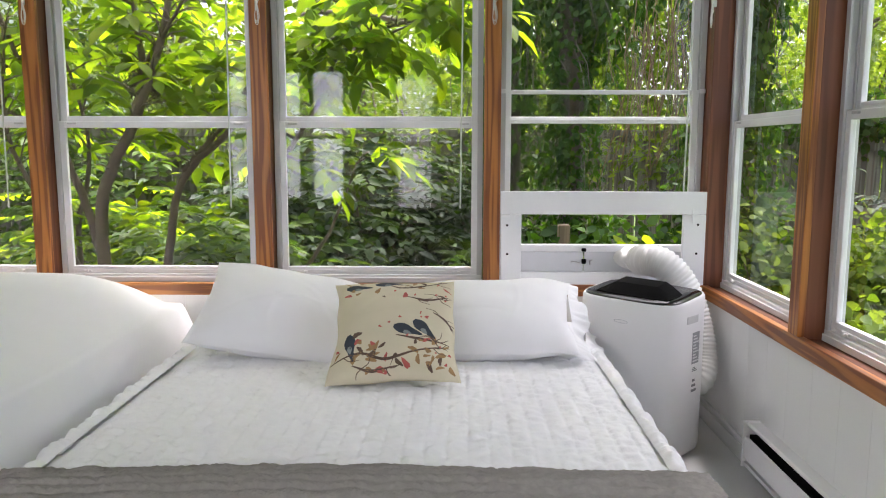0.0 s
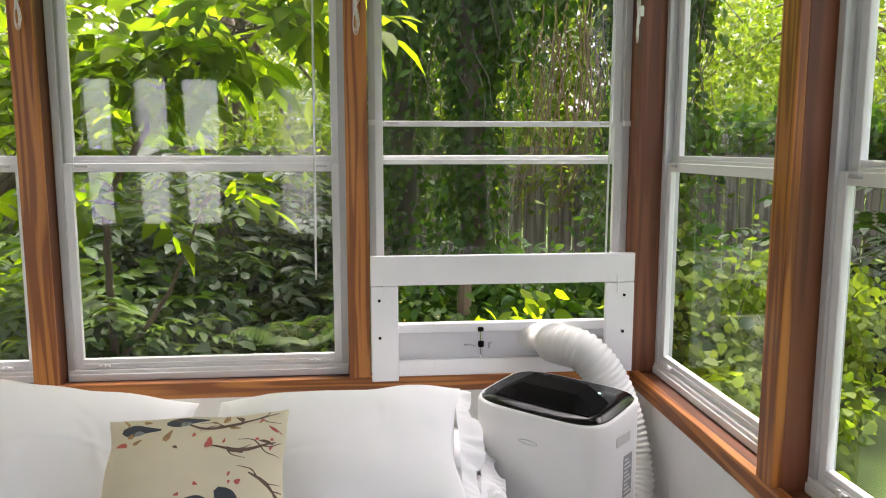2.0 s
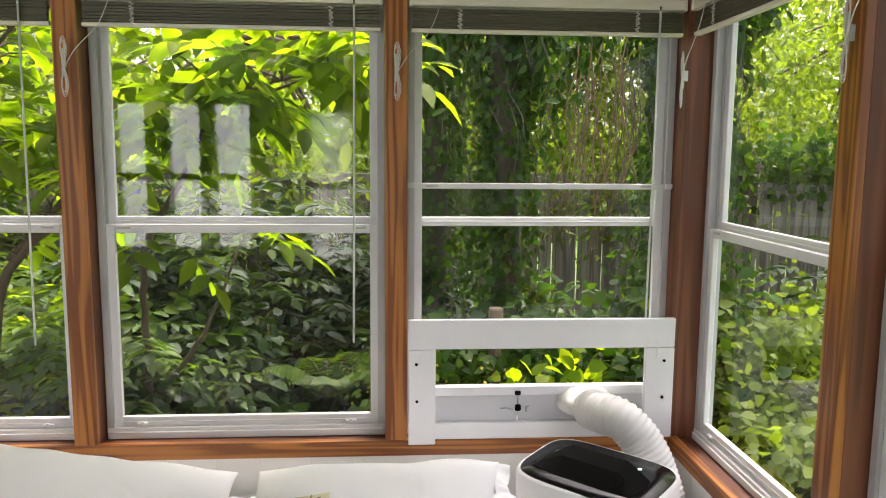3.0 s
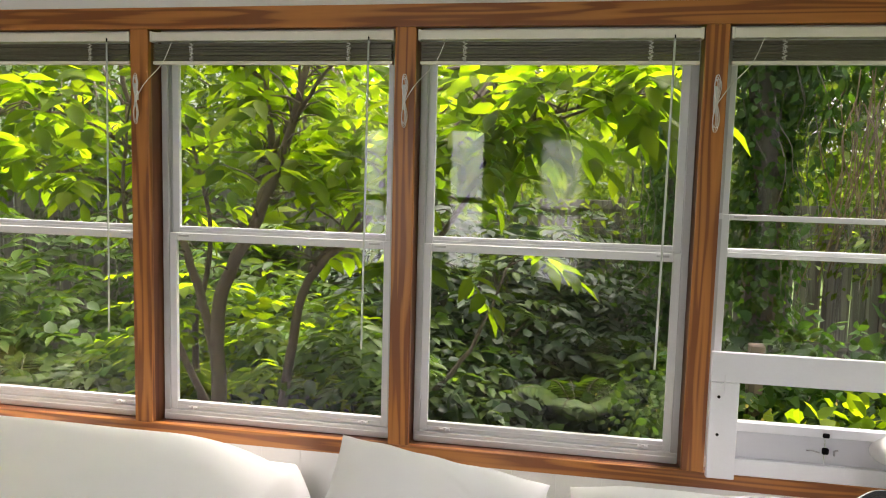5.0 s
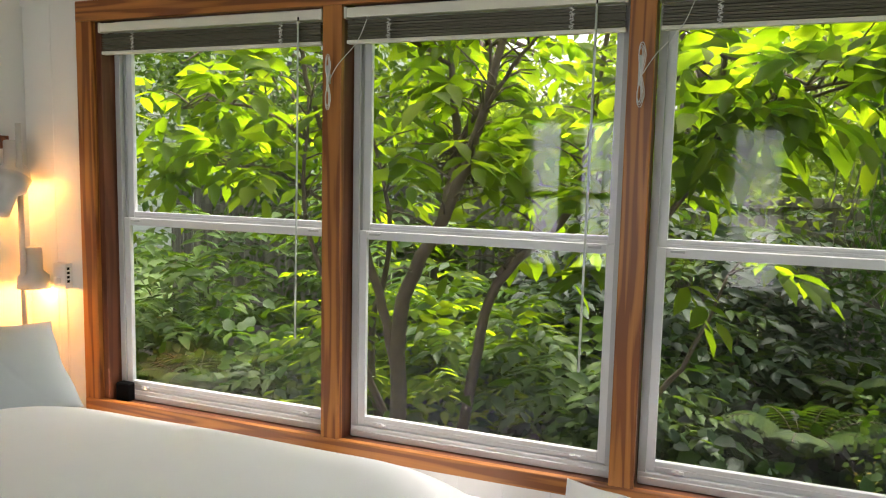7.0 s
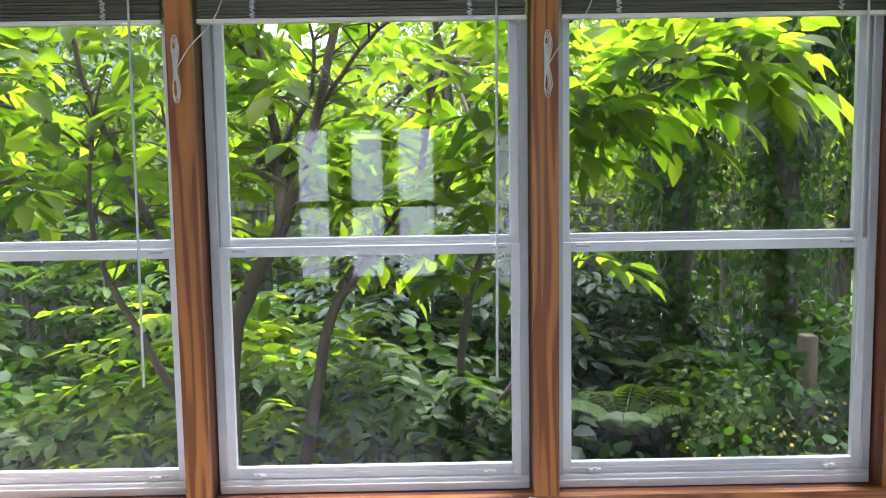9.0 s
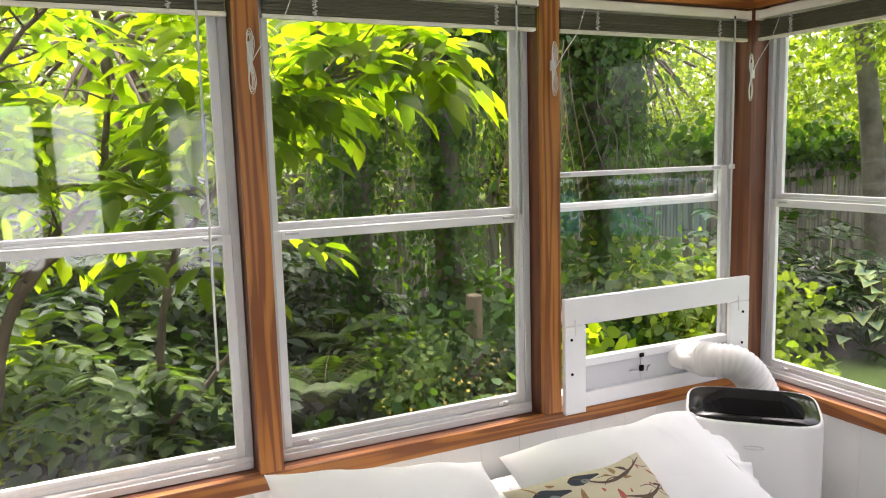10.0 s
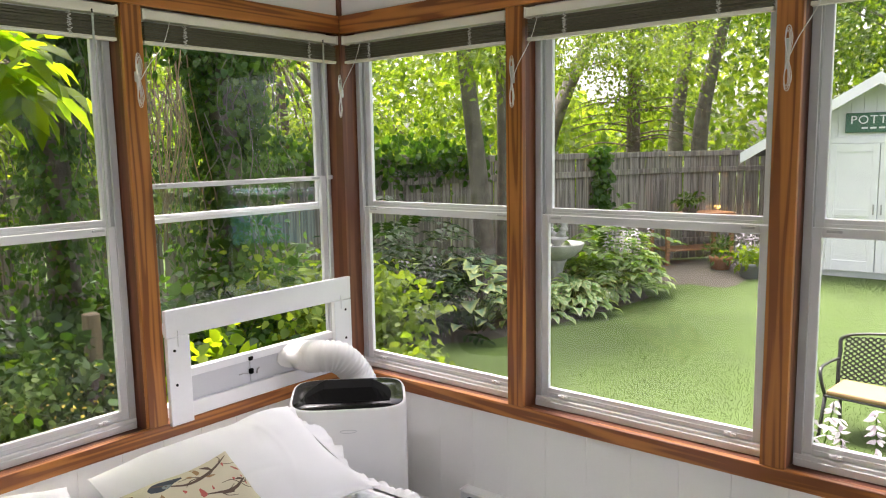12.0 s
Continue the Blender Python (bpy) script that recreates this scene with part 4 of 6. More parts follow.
def print_cushion(m):
    """Cream cushion with a printed branch pattern: flat shapes that follow the cloth."""
    w, h, d = 0.50, 0.54, 0.17
    t = pillow("printed_cushion", w, h, d, m, PRINT_CREAM, "square cream cushion printed with dark branches and blossoms", 23, 0.004, "cushion")
    X, Y, Z = pillow_grid(w, h, d, 64, 0.004, 23)

    def on_cloth(u, v):
        i, j = (np.clip(u, -0.98, 0.98) + 1) / 2 * 63, (np.clip(v, -0.98, 0.98) + 1) / 2 * 63
        a, b = int(min(i, 62)), int(min(j, 62))
        f, g = i - a, j - b
        mix = lambda M: (M[b, a] * (1 - f) + M[b, a + 1] * f) * (1 - g) + (M[b + 1, a] * (1 - f) + M[b + 1, a + 1] * f) * g
        return mix(X), mix(Y), mix(Z) + 0.0012

    def stroke(pts, widths, material):
        path = smooth_path([(p[0], p[1], 0) for p in pts], 7)
        verts, faces = [], []
        for k, p in enumerate(path):
            q = path[min(k + 1, len(path) - 1)] - path[max(k - 1, 0)]
            side = Vector((-q.y, q.x, 0)).normalized()
            s = k / (len(path) - 1) * (len(widths) - 1)
            a = int(min(s, len(widths) - 2))
            wd = widths[a] + (widths[a + 1] - widths[a]) * (s - a)
            verts += [on_cloth(p.x + side.x * wd * e, p.y + side.y * wd * e) for e in (-1, 0, 1)]
            if k:
                o = 3 * (k - 1)
                faces += [(o, o + 1, o + 4, o + 3), (o + 1, o + 2, o + 5, o + 4)]
        mesh_from("print", verts, faces, material, t, True)

    def blob(u, v, a, b, ang, material):
        pts = [on_cloth(u, v)]
        n = 10
        for k in range(n):
            s = 2 * math.pi * k / n
            r = 1 + 0.22 * math.sin(3 * s + u * 40)
            x, y = a * r * math.cos(s), b * r * math.sin(s)
            pts.append(on_cloth(u + x * math.cos(ang) - y * math.sin(ang), v + x * math.sin(ang) + y * math.cos(ang)))
        mesh_from("print", pts, [(0, k + 1, (k + 1) % n + 1) for k in range(n)], material, t, True)

    rng = random.Random(4)
    for pts in ([(-0.95, -0.72), (-0.5, -0.62), (-0.1, -0.75), (0.35, -0.62), (0.9, -0.5)], [(0.05, -0.36), (0.4, -0.42), (0.9, -0.46)], [(-0.25, 0.86), (0.1, 0.66), (0.5, 0.74), (0.9, 0.92)],
                [(0.2, 0.42), (0.55, 0.36), (0.9, 0.5)], [(0.62, 0.1), (0.8, 0.0), (0.95, -0.15)], [(-0.6, -0.8), (-0.3, -0.9), (0.1, -0.86)]):
        stroke(pts, [0.008, 0.024, 0.006], INK_BROWN)
        for _ in range(5):
            k = rng.randrange(len(pts) - 1)
            q = [(pts[k][j] + pts[k + 1][j]) / 2 for j in (0, 1)]
            a = rng.uniform(-1.2, 1.2) + (0 if rng.random() < 0.7 else 3.0)
            stroke([q, (q[0] + 0.12 * math.cos(a), q[1] + 0.10 * math.sin(a)), (q[0] + 0.26 * math.cos(a + 0.4), q[1] + 0.2 * math.sin(a + 0.4))], [0.008, 0.007, 0.003], INK_BROWN)
    for u, v, ang in ((-0.62, 0.72, -0.15), (-0.12, 0.80, 0.1), (-0.66, -0.48, -1.3), (0.20, -0.26, -0.35), (0.46, -0.22, -0.75)):
        stroke([(u - 0.2 * math.cos(ang), v - 0.2 * math.sin(ang)), (u, v), (u + 0.26 * math.cos(ang), v + 0.26 * math.sin(ang))], [0.03, 0.075, 0.095, 0.085, 0.055, 0.035, 0.015], INK_DARK)
        stroke([(u - 0.04 * math.cos(ang), v - 0.05 - 0.04 * math.sin(ang)), (u + 0.08 * math.cos(ang), v - 0.055 + 0.08 * math.sin(ang))], [0.02, 0.042, 0.03, 0.01], INK_GREY)
    for _ in range(58):
        blob(rng.uniform(-0.9, 0.9), rng.choice((rng.uniform(-0.92, -0.3), rng.uniform(-0.92, -0.4), rng.uniform(0.3, 0.9))), rng.uniform(0.03, 0.10), rng.uniform(0.015, 0.045), rng.uniform(0, 3), rng.choice((INK_TAN, INK_TAN, INK_RED, INK_BROWN)))
    for _ in range(14):
        blob(rng.uniform(-0.3, 0.9), rng.uniform(-0.85, 0.7), rng.uniform(0.015, 0.035), rng.uniform(0.012, 0.03), rng.uniform(0, 3), INK_RED)


print_cushion(pose(0.205, 3.005, 0.690, 34, -2, 1))


# ---------------------------------------------------------------- lamp corner
def floor_lamp():
    t = empty("floor_lamp", pose(-3.27, 3.88, 0))
    tagged(t, "pale grey pole floor lamp with three lit swivel spots", "floor lamp")
    v, f = lathe([(0.13, 0.0), (0.13, 0.015), (0.03, 0.025), (0.014, 0.05)], 28)
    mesh_from("base", v, f, LAMP_GREY, t, True)
    tubes("pole", [([(0, 0, 0.03), (0, 0, 1.0), (0, 0, 1.97)], 0.0125)], LAMP_GREY, t, 12)
    for k, (z, rx, rz, ox, oy) in enumerate(((1.76, 0, 40, -0.05, 0.01), (1.68, 150, 10, 0.0, -0.05), (1.27, 0, 200, 0.0, 0.055))):
        v, f = lathe([(0.026, 0.135), (0.038, 0.130), (0.040, 0.025), (0.066, 0.0), (0.072, -0.058), (0.068, -0.058), (0.060, 0.0)], 22)
        head = mesh_from("spot_head", v, f, LAMP_GREY, t, True)
        head.matrix_basis = pose(ox, oy, z, rx, 0, rz)
        v, f = lathe([(0.010, 0.0), (0.028, -0.012), (0.034, -0.03), (0.024, -0.043), (0.006, -0.047)], 16)
        mesh_from("bulb", v, f, BULB, head, True)
        d = bpy.data.lights.new("spot_bulb", "POINT")
        d.energy, d.color, d.shadow_soft_size = (2.1, 1.1, 1.4)[k], (1.0, 0.40, 0.075), 0.035
        lamp = new("spot_bulb", d)
        lamp.matrix_world = t.matrix_world @ head.matrix_basis @ pose(0, 0, -0.062)


floor_lamp()


def thermostat():
    t = empty("thermostat", NORTH @ pose(-3.155, 0.010, 1.27))
    tagged(t, "small white wall thermostat with a round dial", "thermostat")
    bm = bmesh.new()
    add_box(bm, -0.038, 0.038, -0.035, 0.006, -0.060, 0.060, 0.004, 2)
    part("housing", bm, OUTLET, t)
    v, f = lathe([(0.018, 0.0), (0.018, 0.012), (0.015, 0.014)], 20)
    dial = mesh_from("dial", v, f, OUTLET, t, True)
    dial.matrix_basis = pose(-0.008, -0.035, -0.02, 90)
    for k in range(4):
        bm = bmesh.new()
        add_box(bm, 0.0375, 0.0388, -0.026, -0.012, -0.03 + 0.02 * k, -0.018 + 0.02 * k, 0)
        part("vent_slot", bm, BLACK, t)
    tubes("wire", [([(0.0, 0.004, -0.058), (0.001, 0.004, -0.3), (0.0, 0.004, -0.62)], 0.002)], OUTLET, t, 5)


thermostat()
pq = box_part("wall_plaque", (-3.40, -3.388, 3.62, 3.93, 1.855, 1.915), PLAQUE, None, 0.003)
tagged(pq, "small orange-brown wooden plaque on the wall", "plaque")
bx = box_part("black_box", (-2.905, -2.83, 4.045, 4.095, 0.689, 0.775), BLACK, None, 0.006)
tagged(bx, "small black plastic box on the window sill", "box")

# ---------------------------------------------------------------- rear of the room
def rear_wall():
    """South wall, seen only as reflections in the panes: three slim sash windows and one with its blind down."""
    opens = [(-2.40, -2.02, 0.72, 2.40), (-1.84, -1.44, 0.72, 2.40), (-1.34, -0.90, 0.72, 2.40), (-0.30, 0.20, 0.60, 2.32)]
    edges = [WEST_X] + [v for o in opens for v in o[:2]] + [1.88]
    pieces = [(edges[k], edges[k + 1], 0.0, CEIL_Z) for k in range(0, len(edges), 2)]
    for a, b, z0, z1 in opens:
        pieces += [(a, b, 0.0, z0), (a, b, z1, CEIL_Z)]
    for a, b, z0, z1 in pieces:
        structure(box_part("wall_south", (a, b, BACK_Y - 0.12, BACK_Y, z0, z1), WALL_PAINT, None, 0), "plain white wall", "wall")
    for k, (a, b, z0, z1) in enumerate(opens):
        w = structure(empty(f"window_{k + 9}", pose(a, BACK_Y, z0)), "white framed sash window", "window")
        W, H = b - a, z1 - z0
        for d in ((0, W, -0.10, -0.04, 0, 0.07), (0, W, -0.10, -0.04, H - 0.06, H), (0, 0.035, -0.10, -0.04, 0.07, H - 0.06), (W - 0.035, W, -0.10, -0.04, 0.07, H - 0.06), (0.035, W - 0.035, -0.10, -0.045, H / 2 - 0.04, H / 2 + 0.03)):
            box_part("window_frame", d, ALU, w, 0.002)
        area_light("rear_window_daylight", ((a + b) / 2, BACK_Y - 0.30, (z0 + z1) / 2), ((a + b) / 2, 4, 1.2), W, H - 0.05, BACK_LIGHT * W, (0.96, 0.98, 1.0))
    a, b, z0, z1 = opens[3]
    t = empty("mini_blind", pose((a + b) / 2, BACK_Y + 0.025, 0))
    tagged(t, "lowered white mini blind over a narrow window", "blind")
    h = (b - a) / 2
    box_part("head_rail", (-h, h, -0.02, 0.02, z1, z1 + 0.035), CREAM, t, 0.003)
    first = None
    for k in range(int((z1 - z0) / 0.024)):
        if first is None:
            bm = bmesh.new()
            add_box(bm, -h + 0.006, h - 0.006, -0.012, 0.012, -0.0008, 0.0008, 0)
            first = s = part("slat", bm, CREAM, t)
        else:
            s = new("slat", first.data)
            s.parent = t
        s.matrix_basis = pose(0, 0, z1 - 0.018 - 0.024 * k, 24)
    box_part("bottom_rail", (-h + 0.004, h - 0.004, -0.013, 0.013, z0 - 0.02, z0 - 0.006), CREAM, t, 0.003)


rear_wall()

# ---------------------------------------------------------------- garden ground
G = -0.15
EAVE = structure(box_part("roof", (WEST_X - 0.5, 2.25, BACK_Y - 0.5, 4.55, CEIL_Z + 0.10, CEIL_Z + 0.22), SHED_ROOF, None, 0.01), "dark flat roof with a short overhang", "roof")


def ground():
    n = 121
    s = np.linspace(-1, 1, n)
    U, V = np.meshgrid(s, s)
    X, Y = np.sign(U) * (np.abs(U) ** 2.2) * 600, np.sign(V) * (np.abs(V) ** 2.2) * 600
    Z = G + 0.03 * ripple(X * 0.5, Y * 0.5, 31, ((1.5, 1.0),)) * (np.abs(X) + np.abs(Y) > 4)
    Z = np.where((np.abs(X) < 6) & (Y < 4.6) & (Y > -4), G, Z)
    return structure(grid_mesh("ground", X, Y, Z, LAWN), "mown green lawn ground", "ground")


ground()


def soil_bed(name, cx, cy, rx, ry, seed):
    n = 40
    ang = np.linspace(0, 2 * math.pi, n)
    rng = np.random.RandomState(seed)
    wob = 1 + 0.12 * np.sin(ang * 3 + seed) + 0.07 * np.sin(ang * 7 + 2 * seed)
    rings = [0.0, 0.3, 0.6, 0.85, 1.0]
    X = np.array([cx + rx * r * np.cos(ang) * wob for r in rings])
    Y = np.array([cy + ry * r * np.sin(ang) * wob for r in rings])
    Z = np.array([np.full(n, G + 0.09 - 0.10 * r ** 3) for r in rings]) + 0.015 * ripple(X * 2, Y * 2, seed)
    return structure(grid_mesh(name, X, Y, Z, SOIL), "dark soil of a planting bed", "soil")


soil_bed("soil_bed", -1.2, 7.2, 6.5, 2.6, 2)
soil_bed("soil_bed", 6.6, 6.8, 3.4, 1.5, 5)
soil_bed("soil_bed", 11.0, 5.45, 1.6, 1.0, 9)


def lawn_blades():
    rng = np.random.RandomState(50)
    n = 190000
    p = np.stack([rng.uniform(2.2, 11.6, n), rng.uniform(0.2, 6.0, n), np.full(n, G - 0.005)], -1)
    p[:, 2] += 0.0
    keep = ~((p[:, 1] > 5.35 + 0.12 * np.sin(p[:, 0] * 2) - 0.75 * (p[:, 0] > 9.6)) & (p[:, 0] > 3.5))
    p = p[keep]
    a = rng.normal(0, 0.5, p.shape)
    a[:, 2] = 1
    ob = leaves("lawn_grass", p, a, rng.normal(0, 1, p.shape), rng.uniform(0.012, 0.028, len(p)), BLADE, GRASS)
    tagged(ob, "short mown green lawn grass", "grass", "", "stuff")


lawn_blades()


def stuff(ob, label, category="foliage"):
    return tagged(ob, label, category, "", "stuff")


# ---------------------------------------------------------------- north side: tree before the windows
def north_tree():
    rng = np.random.RandomState(7)
    t = empty("garden_tree", pose(0, 0, 0))
    tagged(t, "many-stemmed young tree with bright pinnate leaves", "tree")
    stems = [
        ([(-1.98, 5.25, G), (-1.92, 5.10, 0.5), (-1.85, 4.98, 1.1), (-1.62, 4.97, 1.57), (-1.45, 5.05, 2.1), (-1.30, 5.15, 2.9)], 0.055),
        ([(-1.90, 5.10, 0.55), (-2.10, 5.20, 1.10), (-2.35, 5.35, 1.55), (-2.6, 5.3, 2.2), (-2.75, 5.2, 3.0)], 0.035),
        ([(-1.62, 4.97, 1.57), (-1.70, 5.35, 1.92), (-1.80, 5.5, 2.4), (-1.95, 5.6, 3.1)], 0.036),
        ([(-1.70, 5.30, G), (-1.55, 5.25, 0.6), (-1.40, 5.2, 1.2), (-1.05, 5.3, 1.6), (-0.95, 5.35, 2.1), (-0.85, 5.4, 3.0)], 0.036),
        ([(-1.40, 5.2, 1.25), (-1.1, 5.35, 1.62), (-0.75, 5.35, 1.85), (-0.4, 5.2, 2.0)], 0.022),
        ([(-0.85, 5.65, G), (-0.80, 5.5, 0.7), (-0.72, 5.3, 1.3), (-0.45, 5.2, 1.75), (-0.33, 5.15, 2.1), (-0.30, 5.1, 2.9)], 0.026),
        ([(-0.33, 5.15, 2.02), (-0.05, 5.10, 2.16), (0.30, 5.02, 2.24), (0.62, 4.98, 2.28)], 0.012),
        ([(-2.2, 5.6, G), (-2.3, 5.5, 0.7), (-2.15, 5.45, 1.4), (-2.3, 5.4, 2.2)], 0.028),
        ([(-2.6, 5.3, 1.95), (-2.9, 5.05, 2.15), (-3.25, 4.95, 2.12)], 0.013),
        ([(-2.35, 5.35, 1.5), (-2.8, 5.25, 1.75), (-3.3, 5.3, 1.8), (-3.7, 5.5, 1.75)], 0.013),
        ([(-1.45, 5.05, 2.1), (-1.2, 4.95, 2.4), (-0.9, 4.9, 2.6)], 0.014),
        ([(-1.8, 5.5, 2.4), (-2.1, 5.3, 2.6), (-2.3, 5.1, 2.75)], 0.014),
        ([(-0.85, 5.65, 0.3), (-0.45, 5.4, 0.8), (-0.25, 5.45, 1.3)], 0.02),
        ([(-1.95, 5.2, 0.2), (-2.25, 5.1, 0.9), (-2.55, 5.15, 1.5), (-2.5, 5.1, 2.2)], 0.026),
        ([(-1.7, 5.3, 1.9), (-1.5, 5.3, 2.3), (-1.55, 5.2, 2.8)], 0.016),
    ]
    bases, ways, lines = [], [], []
    for pts, r in stems:
        path = smooth_path(pts, 6)
        n = len(path)
        lines.append(([p + Vector(rng.normal(0, 0.004, 3)) for p in path], [r * (1 - 0.72 * k / (n - 1)) for k in range(n)]))
        for k, p in enumerate(path):
            if p.z > 1.25:
                for _ in range(2 if r < 0.03 else 1):
                    w = rng.normal(0, 1, 3)
                    w[2] = abs(w[2]) * 0.35 + 0.15
                    w[1] -= 0.25
                    w /= np.linalg.norm(w)
                    tip = np.array(p) + w * rng.uniform(0.10, 0.32)
                    lines.append(([p, Vector((np.array(p) + tip) / 2) + Vector((0, 0, 0.02)), Vector(tip)], [0.006, 0.005, 0.003]))
                    for _ in range(2):
                        bases.append(tip)
                        ways.append(w + rng.normal(0, 0.55, 3))
    tubes("trunk", lines, BARK, t, 8)
    bases, ways = np.array(bases), np.array(ways)
    # sprays that close the top of the window, some near, most behind
    extra = rng.uniform((-3.7, 4.75, 1.75), (0.45, 6.6, 3.0), (58, 3))
    extra = extra[~((extra[:, 1] < 5.2) & (extra[:, 2] < 2.0))]
    bases, ways = np.concatenate([bases, extra]), np.concatenate([ways, rng.normal(0, 0.7, extra.shape) + (0, -0.3, 0.1)])
    low = bases[:, 2] < 2.52 + 0.24 * (bases[:, 1] - 4.0)
    bases, ways = bases[low], ways[low]
    clear = (bases[:, 1] < 5.3) & (bases[:, 0] > -2.7) & (bases[:, 0] < -0.9) & (bases[:, 2] < 2.6) & (rng.uniform(0, 1, len(bases)) < 0.8)
    bases, ways = bases[~clear], ways[~clear]
    airy = rng.uniform(0, 1, len(bases)) < 0.82
    P, A, Fv, S = compound(rng, bases[airy], ways[airy], 2, 0.27, 0.175)
    leaves("crown", P, A, Fv, S, LEAFLET, LEAF_BRIGHT, t)
    # nest of dead twigs in the fork
    lines = []
    for _ in range(130):
        a = Vector((-1.69, 5.38, 1.85)) + Vector(rng.normal(0, 0.05, 3))
        lines.append(([a, a + Vector(rng.normal(0, 0.06, 3)), a + Vector(rng.normal(0, 0.10, 3))], 0.003))
    tubes("dead_twigs", lines, BARK, t, 4)


north_tree()


def hanging_branch():
    rng = np.random.RandomState(17)
    t = empty("overhanging_branch")
    tagged(t, "overhanging branch with long bright yellow-green leaves", "branch")
    path = smooth_path([(-0.33, 5.3, 1.98), (-0.02, 5.12, 2.13), (0.30, 5.02, 2.23), (0.58, 4.97, 2.28)], 7)
    tubes("stem", [(path, [0.011 * (1 - 0.6 * k / len(path)) for k in range(len(path))])], BARK, t, 6)
    bases, ways = [], []
    for p in path[::2]:
        for _ in range(2):
            w = rng.normal(0, 1, 3)
            w[2] = w[2] * 0.3 - 0.15
            bases.append(np.array(p) + rng.normal(0, 0.05, 3))
            ways.append(w)
    for _ in range(11):
        bases.append(rng.uniform((-0.5, 4.9, 2.1), (0.5, 5.9, 2.75)))
        ways.append(rng.normal(0, 0.8, 3))
    P, A, Fv, S = compound(rng, np.array(bases), np.array(ways), 2, 0.24, 0.23)
    A[:, 2] -= 0.15
    leaves("foliage", P, A, Fv, S, LEAFLET, LEAF_BRIGHT, t)


hanging_branch()


def shrub(name, label, centre, radius, height, n, size, template, material, seed, stems=10, category="shrub"):
    """A shrub: stems from the ground and a ragged cloud of leaves in several lobes."""
    rng = np.random.RandomState(seed)
    t = empty(name, pose(*centre))
    tagged(t, label, category)
    lobes, lines = [], []
    for k in range(stems):
        a, r = rng.uniform(0, 6.283), rng.uniform(0.2, 1.0) * radius
        tip = np.array((r * math.cos(a), r * math.sin(a), height * rng.uniform(0.35, 0.95)))
        lobes += [tip, tip * (0.75, 0.75, 0.6)]
        lines.append((smooth_path([(tip[0] * 0.2, tip[1] * 0.2, -0.03), (tip[0] * 0.5, tip[1] * 0.5, tip[2] * 0.5), tuple(tip)], 4), [0.010, 0.009, 0.008, 0.007, 0.006, 0.005, 0.004, 0.003, 0.002]))
    tubes("stems", lines, BARK, t, 5)
    p, al, fa = clumps(rng, n, np.array(lobes), (radius * 0.24, radius * 0.24, height * 0.13))
    p[:, 2] = np.maximum(p[:, 2], 0.01)
    length = size * rng.uniform(0.6, 1.3, n)
    if template is LEAFLET:
        # pinnate sprays that spread level, so that their tops catch the light
        m = n // 8
        ways = p[:m] * (1, 1, 0) + rng.normal(0, 0.45 * radius, (m, 3)) * (1, 1, 0.35)
        p, al, fa, length = compound(rng, p[:m], ways + (0, 0, 0.12 * radius), 4, size * 3.4, size * 1.25)
        al[:, 2] *= 0.45
        p[:, 2] = np.maximum(p[:, 2], 0.02)
    leaves("foliage", p, al, fa, length, template, material, t)
    return t


